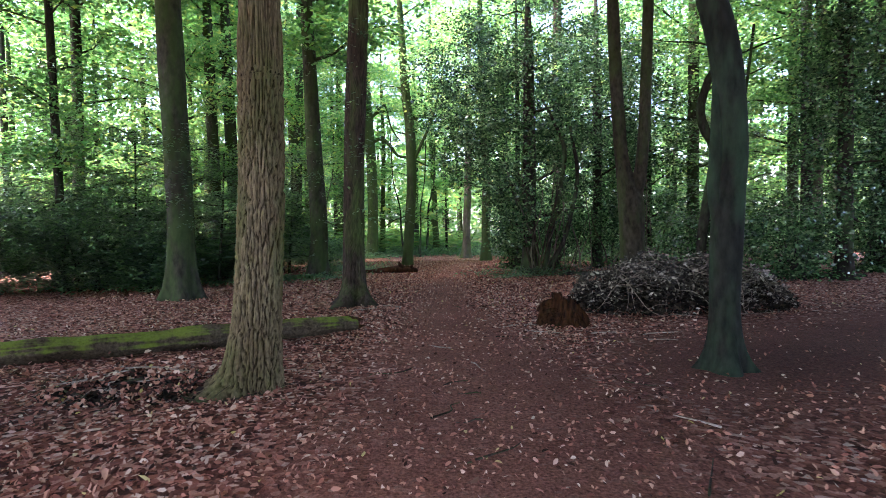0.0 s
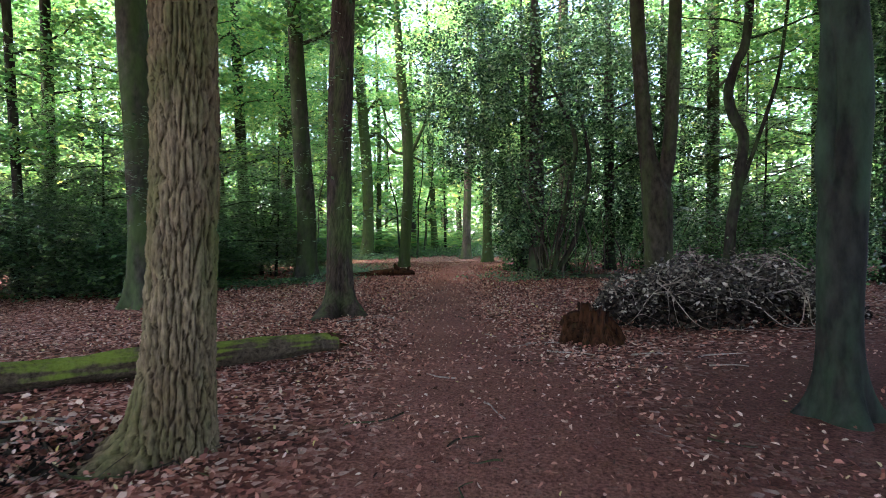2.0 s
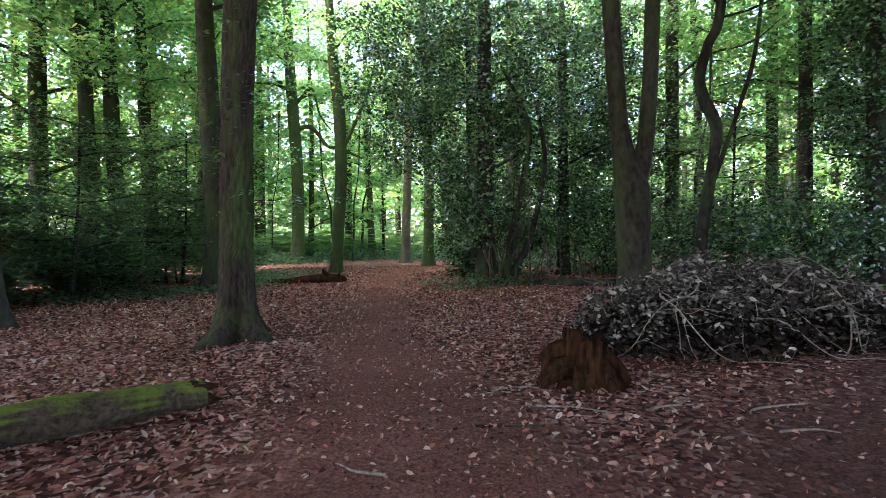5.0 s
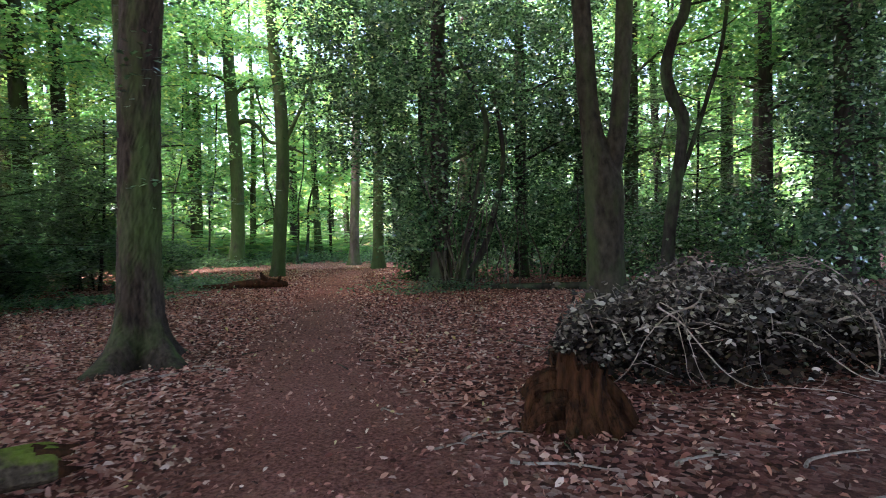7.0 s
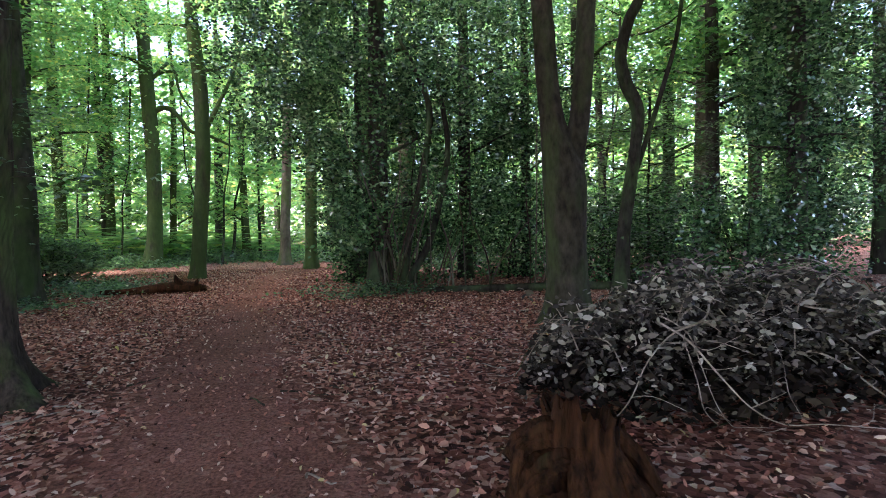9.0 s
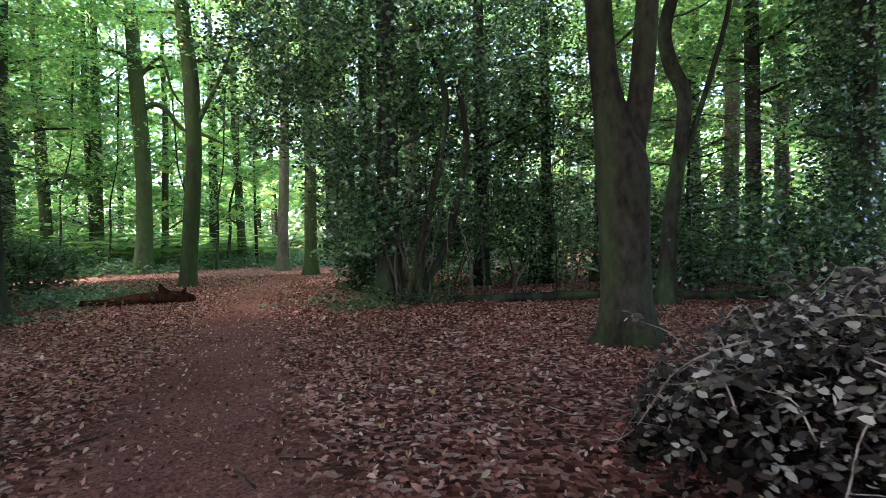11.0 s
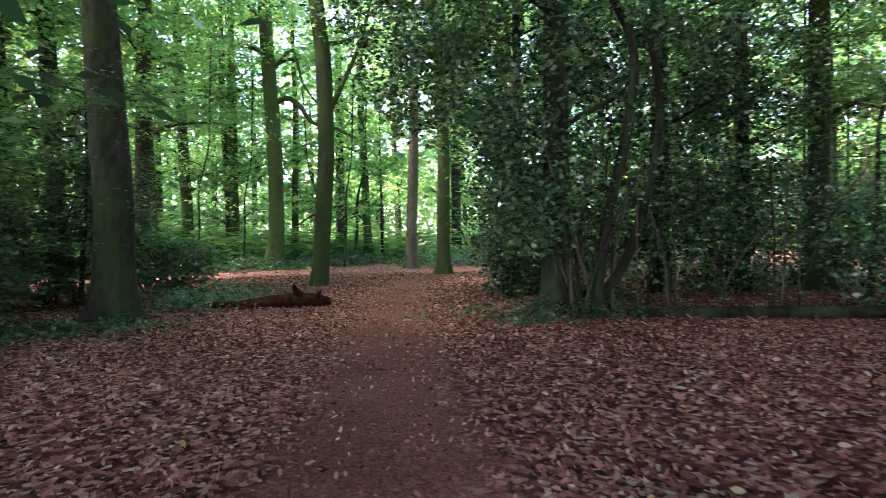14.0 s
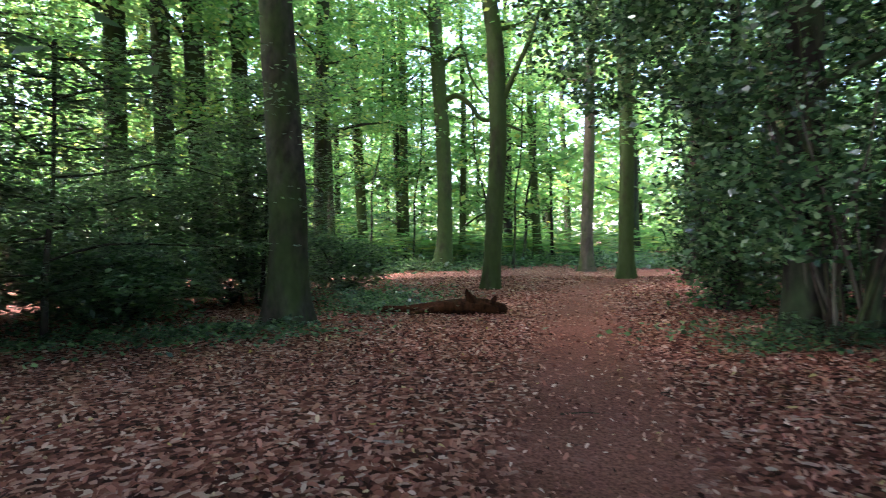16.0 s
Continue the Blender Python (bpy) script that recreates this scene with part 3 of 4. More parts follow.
def shrub(name, label, at, size, leaf_mat, n, leaf_size, seed, flat=0.12, up=0.75, stems=9, low=0.15, group="undergrowth", stem_mat=None, spread=0.55, lean=(0, 0)):
    """A bush of arching stems with leaf sprays; size: half widths and height."""
    r = np.random.default_rng(seed)
    x, y = at
    z0 = ground_at(x, y)
    e = thing(name, (x, y, z0), label, "shrub", group)
    st = []
    for k in range(stems):
        az, rad = k * 2.4 + r.uniform(-0.4, 0.4), math.sqrt((k + 0.5) / stems)
        tx, ty, tz = x + math.cos(az) * size[0] * rad * 0.85 + lean[0], y + math.sin(az) * size[1] * rad * 0.85 + lean[1], z0 + size[2] * (1 - 0.55 * rad**2) * r.uniform(0.8, 1.0)
        bx, by = x + r.uniform(-0.25, 0.25) * size[0], y + r.uniform(-0.25, 0.25) * size[1]
        st.append([(bx, by, ground_at(bx, by) - 0.05, 0.035), ((bx * 2 + tx) / 3, (by * 2 + ty) / 3, z0 + (tz - z0) * 0.45, 0.026), ((bx + 3 * tx) / 4, (by + 3 * ty) / 4, z0 + (tz - z0) * 0.85, 0.016), (tx, ty, tz, 0.006)])
    for pts in st:
        part("stem", mesh_of("stem", *tube(pts, 9, 5), stem_mat or M_DARK, True), e)
    c = sprays(st, n, seed + 1, spread * max(size[0], size[1]) * 0.55, flat, start=low)
    # most leaves stand in clumps through the whole bush, thickest at its outside
    m = int(n * 0.75)
    q = max(12, n // 90)
    u = r.normal(0, 1, (q, 3))
    u /= np.linalg.norm(u, axis=1)[:, None]
    rad = r.uniform(0.35, 1.0, (q, 1)) ** 0.6
    mid = np.array([x + lean[0] * 0.6, y + lean[1] * 0.6, z0 + size[2] * 0.5])
    cl = mid + u * rad * np.array([size[0], size[1], size[2] * 0.5])
    wide = max(0.16, 0.3 * (size[0] * size[1] * size[2] * 4 / q) ** 0.333 * 1.6)
    c[:m] = cl[r.integers(0, q, m)] + r.normal(0, 1, (m, 3)) * np.array([wide, wide, wide * (0.35 if flat < 0.2 else 0.8)])
    c[:, 2] = np.maximum(c[:, 2], z0 + 0.05 + r.uniform(0, 0.25, len(c)))
    part("leaves", mesh_of("leaves", *leaves(c, leaf_size, up=up), leaf_mat), e)
    return e


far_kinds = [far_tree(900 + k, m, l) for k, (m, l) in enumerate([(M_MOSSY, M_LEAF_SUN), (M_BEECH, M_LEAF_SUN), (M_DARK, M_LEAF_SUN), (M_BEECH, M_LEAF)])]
frng = np.random.default_rng(5)
spots = []
while len(spots) < 88:
    a, d = radians(frng.uniform(-62, 62)), frng.uniform(40, 88)
    x, y = d * math.sin(a), 4 + d * math.cos(a)
    if y > 44 or abs(x) > 20:
        if all((x - p) ** 2 + (y - q) ** 2 > 9 for p, q in spots):
            spots.append((x, y))
spots += [(-16.5, 38.5), (-19, 45), (-27, 36), (-33, 44), (-30, 52), (-38, 48)]
for n, (x, y) in enumerate(spots):
    k = far_kinds[n % 4]
    s = frng.uniform(0.85, 1.2)
    m = Matrix.Translation((x, y, ground_at(x, y) + 0.0)) @ Matrix.Rotation(frng.uniform(0, 6.28), 4, "Z") @ Matrix.Scale(s, 4)
    if n < 4:
        k.matrix_basis = m
    else:
        copy_thing(k, m)

# unseen tall trees added beside and behind the walk; their closing crowns shade it
tall = tree("shade_tree", "tall beech added for the shade of its high dense crown", [(-9, -5, 0, 0.3), (-9, -5, 4, 0.27), (-8.9, -5, 9, 0.24), (-8.9, -5, 13, 0.2)], M_BEECH, M_LEAF, 77, 20, 10.5, 14, 7.0, 4600, 0.82, sides=16, rings=30, spread=1.7, group="tall trees")
for n, (x, y) in enumerate([(-3.5, -3.5), (4, -4), (0.5, -10), (9, -3), (9, 4.2), (-8, 2), (12.5, 8), (16, 13), (-13, -11), (8, -12), (17, 2), (-12, 8.5), (-5.5, 4.5), (-22, 2), (-17.5, 12), (-23, 8.5), (10.5, 0.5), (14, 4.5), (19, 9), (18, -2), (-22, 16), (23, 6), (21, -4), (24, 14), (14, -10), (-29, 4)]):
    copy_thing(tall, Matrix.Translation((x, y, ground_at(x, y))) @ Matrix.Rotation(n * 1.3, 4, "Z"))

# two more added on the left to keep sun off the far ground
high = tree("shade_tree", "tall beech added for the shade of its high dense crown", [(-17, 27, 0, 0.3), (-17, 27, 4, 0.27), (-16.9, 27, 9, 0.24), (-16.9, 27, 13, 0.2)], M_BEECH, M_LEAF, 79, 21, 11.5, 16, 6.5, 7000, 0.42, sides=16, rings=30, spread=1.6, group="tall trees")
for n, (x, y) in enumerate([(-15, 37)]):
    copy_thing(high, Matrix.Translation((x, y, ground_at(x, y))) @ Matrix.Rotation(0.7 + n * 1.9, 4, "Z"))

# the closing edge of the wood, a thick belt of leaves and trunks
def far_belt(d, n, top, size, seed, a0=-1.25, a1=1.25):
    r = np.random.default_rng(seed)
    a = r.uniform(a0, a1, n)
    dd = d + r.normal(0, 0.055 * d, n)
    z = top * r.uniform(0, 1, n) ** 0.9
    c = np.stack([dd * np.sin(a), 5 + dd * np.cos(a), z], 1)
    keep = vnoise(c * np.array([0.16, 0.16, 0.3]), seed) > 0.22 + 0.36 * z / top
    c = c[keep]
    c[:, 2] += height(c[:, 0], c[:, 1])
    tagged(new("far_wood", mesh_of("far_wood", *leaves(c, size, up=0.5), M_LEAF_SUN)), "distant belt of sunlit green woodland, with an unseen stretch added behind", "woodland", kind="stuff")


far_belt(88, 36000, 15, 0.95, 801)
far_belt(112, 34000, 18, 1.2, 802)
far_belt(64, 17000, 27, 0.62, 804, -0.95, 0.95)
# unseen stretch behind the camera, added to block light from the horizon
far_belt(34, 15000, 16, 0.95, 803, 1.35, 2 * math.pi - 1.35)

# ---- undergrowth ----
BUSH = "dense dark green understory bush with arching leafy stems"
for n, (x, y, sx, sy, sz, cnt) in enumerate([
        (-8.4, 22.6, 1.8, 1.4, 1.7, 5000), (-11.5, 18.6, 2.6, 2.0, 3.0, 9000), (-14.6, 17.6, 2.6, 2.0, 3.4, 8000), (-9.5, 18.4, 1.5, 1.3, 1.7, 5000), (-12.8, 22.5, 2.6, 2.2, 4.4, 8000), (-7.6, 26.0, 1.8, 1.6, 4.5, 7000),
        (-10.6, 25.2, 2.2, 1.8, 3.6, 7000), (-6.6, 29.5, 2.0, 1.5, 2.0, 4000), (-17.5, 21.5, 3.0, 2.5, 5.0, 7000), (-15.5, 28.0, 3.0, 2.5, 4.0, 5000)]):
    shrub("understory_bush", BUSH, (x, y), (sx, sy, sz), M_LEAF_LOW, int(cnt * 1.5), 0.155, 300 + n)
for n, (x, y, hh, reach, cnt) in enumerate([(-8.2, 20.9, 3.4, 3.1, 9000), (-6.9, 25.6, 4.2, 2.4, 6000), (-11.2, 20.6, 4.4, 2.9, 8000), (-14.6, 21.5, 5.0, 2.8, 6000), (10.2, 20.2, 4.0, 2.4, 5000), (10.6, 24.8, 9.5, 2.6, 7000), (13.6, 26.8, 10.5, 3.0, 8000), (8.2, 28.0, 10.0, 2.8, 7000)]):
    tree("young_beech", "low young beech with flat layered sprays of leaves", [(x, y, 0, 0.06), (x + 0.1, y, 1.2, 0.05), (x + 0.15, y + 0.1, 2.2, 0.04), (x + 0.2, y + 0.1, hh * 0.8, 0.03)], M_DARK, M_LEAF_LOW, 350 + n, hh, 0.5, 18, reach, cnt, 0.13, flare=0.3, sides=10, rings=24, group="undergrowth", spread=0.5, crown_flat=0.045, rise=0.1, leaf_up=0.85)
# hollies in the middle and to the side
HOLLY = "dark glossy holly thicket with thin drooping stems"
for n, (x, y, sx, sy, sz, cnt) in enumerate([
        (4.8, 23.9, 1.7, 1.3, 2.4, 3500), (3.1, 24.5, 1.0, 0.9, 3.4, 4500), (4.0, 26.4, 1.3, 1.0, 4.2, 4500), (8.0, 24.2, 1.9, 1.6, 3.2, 6500), (9.8, 20.6, 1.8, 1.5, 2.4, 5000), (12.6, 21.8, 2.4, 1.8, 3.0, 7000),
        (14.6, 19.4, 1.5, 1.4, 3.0, 6000), (7.5, 29.5, 2.4, 1.8, 3.0, 5000), (10.6, 17.4, 1.5, 1.2, 2.2, 4500), (12.5, 30.5, 3.0, 2.0, 3.2, 5000), (11.4, 25.5, 2.2, 1.8, 3.0, 5000)]):
    shrub("holly_bush", HOLLY, (x, y), (sx, sy, sz), M_HOLLY, cnt, 0.125, 400 + n, flat=0.35, up=0.35, stems=8)
HOLLY_TREE = "ivy-clad holly tree with dark glossy drooping foliage"
for n, (x, y, r, top, reach, cnt, ex) in enumerate([
        (3.3, 22.0, 0.26, 11.5, 3.2, 30000, [[(3.75, 21.3, 0.0, 0.1), (4.0, 21.3, 1.6, 0.095), (4.3, 21.25, 2.9, 0.09), (4.55, 21.25, 4.55, 0.08), (4.2, 21.4, 5.7, 0.055), (3.8, 21.6, 6.6, 0.04)], [(3.7, 21.35, 0.0, 0.1), (4.4, 21.2, 1.15, 0.09), (4.8, 21.2, 2.5, 0.08), (5.0, 21.2, 3.8, 0.07), (4.8, 21.4, 5.5, 0.05)], [(3.45, 21.6, 0, 0.05), (3.2, 21.5, 1.5, 0.04), (2.6, 21.4, 3.2, 0.03)]]),
        (6.5, 24.2, 0.2, 12.0, 3.0, 26000, []), (3.2, 24.6, 0.12, 11.0, 2.4, 12000, []), (15.2, 19.4, 0.18, 11.0, 2.2, 11000, []), (18.0, 19.6, 0.2, 11.0, 2.6, 8000, []), (8.7, 24.4, 0.15, 12.0, 1.9, 13000, []), (12.1, 17.3, 0.22, 11.0, 1.45, 10000, [])]):
    tree("holly_tree", HOLLY_TREE, [(x, y, 0, r * 1.1), (x + 0.03, y, 2.5, r), (x + 0.08, y + 0.05, 5.5, r * 0.9), (x + 0.1, y + 0.1, 8.0, r * 0.75)], M_DARK, M_HOLLY, 430 + n, top, 1.5, 12, reach * 0.7, cnt, 0.13, flare=0.5, sides=28, rings=70, lump=0.14, extra=ex, spread=0.62, crown_flat=0.28, rise=0.3, leaf_up=0.35, mass=((x - (2.0 if reach == 2.4 else 0.1), y, top * 0.5 + (1.4 if reach == 2.4 else -0.3)), (reach, reach * 0.75, top * (0.34 if reach == 2.4 else 0.47))), bare=(3.3, 5.9, 21.5, 5.0) if n == 0 else None, group="holly trees")
# a fan of thin bare holly stems round the foot of the ivy-clad tree
hr = np.random.default_rng(91)
for n in range(34):
    x, y = 3.6 + hr.normal(0, 0.35), 21.3 + hr.normal(0, 0.25)
    if n % 3 == 0:
        x, y = hr.uniform(4.6, 8.5), hr.uniform(20.9, 22.8)
    a, L, h = hr.uniform(0, 6.28), hr.uniform(0.3, 1.7), hr.uniform(1.6, 5.2)
    z, dx, dy, r0 = ground_at(x, y), math.cos(a) * L, math.sin(a) * L * 0.6, hr.uniform(0.012, 0.032)
    rows = [(x, y, z - 0.05, r0), (x + dx * 0.25 + hr.normal(0, 0.06), y + dy * 0.25, z + h * 0.35, r0 * 0.85), (x + dx * 0.62 + hr.normal(0, 0.1), y + dy * 0.62, z + h * 0.72, r0 * 0.65), (x + dx, y + dy, z + h, r0 * 0.3)]
    e = thing("holly_sapling", (x, y, z), "thin grey-brown holly sapling with few leaves", "sapling", "holly saplings")
    part("stem", mesh_of("stem", *tube(rows, 14, 6, trunk_shape(0, n, 0, 2, 0.1)), M_PALE if n % 2 else M_BROWN, True), e)
    tip = np.array(rows[-2:])[:, :3]
    c = tip[hr.integers(0, 2, 60)] + hr.normal(0, 1, (60, 3)) * np.array([0.3, 0.25, 0.25])
    part("leaves", mesh_of("leaves", *leaves(c, 0.1, up=0.4), M_HOLLY), e)

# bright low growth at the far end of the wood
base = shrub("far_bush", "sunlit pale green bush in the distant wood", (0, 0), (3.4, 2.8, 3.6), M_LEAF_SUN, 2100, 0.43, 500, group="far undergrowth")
first = True
for n in range(54):
    a, d = radians(frng.uniform(-60, 60)), frng.uniform(38, 74)
    x, y = d * math.sin(a), 6 + d * math.cos(a)
    if y < 46 and -6 < x < 9:
        y += 14
    m = Matrix.Translation((x, y, ground_at(x, y))) @ Matrix.Rotation(frng.uniform(0, 6.28), 4, "Z") @ Matrix.Diagonal((frng.uniform(0.8, 1.5), frng.uniform(0.8, 1.4), frng.uniform(0.5, 1.5), 1))
    if first:
        base.matrix_basis, first = m, False
    else:
        copy_thing(base, m)

# ---- fallen wood ----
def wood(name, label, category, pts, mat, seed, rings=60, sides=24, lump=0.12, group="", groove=0.4):
    p0 = pts[0]
    e = thing(name, (p0[0], p0[1], p0[2] - p0[3]), label, category, group)
    part("log", mesh_of("log", *tube([(*pts[0][:3], 0.01)] + [(pts[0][0], pts[0][1], pts[0][2], pts[0][3])] + pts[1:] + [(pts[-1][0] + 0.03, pts[-1][1] + 0.01, pts[-1][2], 0.01)], rings, sides, trunk_shape(0.0, seed, 0, 3, lump, groove=groove)), mat, True), e)
    return e


mossy = wood("mossy_log", "long fallen log covered in bright green moss", "fallen log", [(-9.5, 6.2, 0.16, 0.17), (-7.5, 6.85, 0.16, 0.17), (-5.0, 7.85, 0.16, 0.165), (-3.3, 8.75, 0.15, 0.16), (-2.2, 9.4, 0.15, 0.15), (-1.75, 9.7, 0.14, 0.135), (-1.52, 9.84, 0.12, 0.11)], M_LOG, 5, 320, 64, 0.2, groove=0.45)
for k in range(9):
    a, l = k * 0.7, 0.1 + 0.14 * ((k * 0.618) % 1.0)
    sx, sy, sz = -1.62 + 0.05 * math.sin(a), 9.78 - 0.07 * math.sin(a), 0.14 + 0.085 * math.cos(a)
    part("splinter", mesh_of("splinter", *tube([(sx, sy, sz, 0.045), (sx + l * 0.5, sy + l * 0.28, sz - 0.01, 0.034), (sx + l, sy + l * 0.55, sz - 0.02, 0.006)], 12, 8, trunk_shape(0, k, 0, 3, 0.3)), M_ROT, True), mossy, "dark splintered end")
wood("fallen_log", "dark fallen trunk lying behind the holly", "fallen log", [(4.2, 20.9, 0.06, 0.08), (6.0, 20.6, 0.07, 0.1), (8.3, 19.9, 0.08, 0.1), (10.2, 18.4, 0.08, 0.09), (13.0, 17.6, 0.08, 0.07)], M_DARK, 6, 80, 16)
rotten = wood("rotten_log", "short dark rotten log with a broken stub beside the path", "fallen log", [(-3.7, 24.35, 0.09, 0.06), (-2.9, 24.2, 0.11, 0.08), (-2.2, 24.2, 0.15, 0.14), (-1.6, 24.2, 0.14, 0.16), (-1.1, 24.2, 0.08, 0.09)], M_ROT, 7, 80, 24, 0.3)
for pts in ([(-1.7, 24.2, 0.2, 0.11), (-1.82, 24.15, 0.36, 0.07), (-1.86, 24.1, 0.5, 0.02)], [(-1.4, 24.18, 0.16, 0.08), (-1.32, 24.1, 0.3, 0.05), (-1.28, 24.05, 0.38, 0.015)], [(-2.3, 24.2, 0.15, 0.09), (-2.6, 24.05, 0.1, 0.06), (-3.0, 23.95, 0.04, 0.03)]):
    part("stub", mesh_of("stub", *tube(pts, 16, 10, trunk_shape(0, 3, 0, 3, 0.3)), M_ROT, True), rotten)


# the rotten stump
def stump():
    cx, cy = 2.14, 10.1
    z0 = ground_at(cx, cy)
    e = thing("tree_stump", (cx, cy, z0), "rotten orange-brown tree stump with fluted roots", "tree stump")

    def shape(A, S, R, P):
        k = np.exp(-S / 0.2)
        lob = np.abs(np.sin(A * 3.0 + 0.4 + 0.4 * np.sin(A * 2))) ** 0.6
        flat = P.reshape(-1, 3)
        fine = 0.5 * (vnoise(flat * np.array([9, 9, 3]), 3) - 0.5) + 0.3 * (vnoise(flat * np.array([26, 26, 6]), 9) - 0.5)
        return R * (1 + 0.5 * k * lob - 0.2 * (1 - lob) + fine.reshape(R.shape))
    v, q = tube([(cx + 0.02, cy, z0 - 0.08, 0.30), (cx + 0.01, cy, z0 + 0.1, 0.255), (cx, cy, z0 + 0.3, 0.225), (cx - 0.01, cy, z0 + 0.48, 0.215), (cx - 0.02, cy, z0 + 0.62, 0.205), (cx - 0.01, cy, z0 + 0.5, 0.15), (cx, cy, z0 + 0.3, 0.11), (cx, cy, z0 + 0.18, 0.03)], 120, 96, shape)
    ang = np.arctan2(v[:, 1] - cy, v[:, 0] - cx)
    # the rim is broken: highest towards the path, jagged all round
    rim = z0 + 0.42 + 0.12 * np.cos(ang - 3.6) + 0.04 * np.sin(ang * 5 + 1) + 0.035 * np.sin(ang * 13) + 0.03 * np.sin(ang * 23 + 2)
    v[:, 2] = np.minimum(v[:, 2], rim)
    part("stump_body", mesh_of("stump_body", v, q, M_ROT, True), e)
    for pts in ([(cx - 0.1, cy - 0.1, z0 + 0.3, 0.06), (cx - 0.18, cy - 0.25, z0 + 0.1, 0.055), (cx - 0.26, cy - 0.4, z0 - 0.04, 0.03)],
                [(cx + 0.07, cy - 0.12, z0 + 0.3, 0.05), (cx + 0.12, cy - 0.27, z0 + 0.12, 0.05), (cx + 0.12, cy - 0.46, z0 - 0.04, 0.03)],
                [(cx + 0.14, cy - 0.04, z0 + 0.34, 0.06), (cx + 0.28, cy - 0.14, z0 + 0.18, 0.055), (cx + 0.38, cy - 0.24, z0 - 0.04, 0.04)],
                [(cx - 0.12, cy + 0.02, z0 + 0.16, 0.06), (cx - 0.36, cy - 0.04, z0 + 0.06, 0.05), (cx - 0.6, cy - 0.06, z0 - 0.03, 0.03)]):
        part("root", mesh_of("root", *tube(pts, 40, 28, trunk_shape(0, 4, 0.016, 3, 0.3, groove=0.5)), M_ROT, True), e)
    for n, pts in enumerate(([(cx - 0.12, cy - 0.02, z0 + 0.34, 0.05), (cx - 0.26, cy - 0.05, z0 + 0.37, 0.085), (cx - 0.4, cy - 0.04, z0 + 0.33, 0.07), (cx - 0.5, cy - 0.05, z0 + 0.26, 0.03)], [(cx - 0.14, cy - 0.1, z0 + 0.2, 0.05), (cx - 0.32, cy - 0.13, z0 + 0.19, 0.06), (cx - 0.5, cy - 0.14, z0 + 0.05, 0.03)], [(cx - 0.42, cy - 0.06, z0 + 0.3, 0.05), (cx - 0.46, cy - 0.1, z0 + 0.14, 0.055), (cx - 0.5, cy - 0.12, z0 - 0.03, 0.04)])):
        part("broken_slab", mesh_of("broken_slab", *tube(pts, 44, 30, trunk_shape(0, 6 + n, 0.03, 3, 0.6, groove=0.9)), M_ROT, True), e, "dark reddish crumbling wood")


stump()


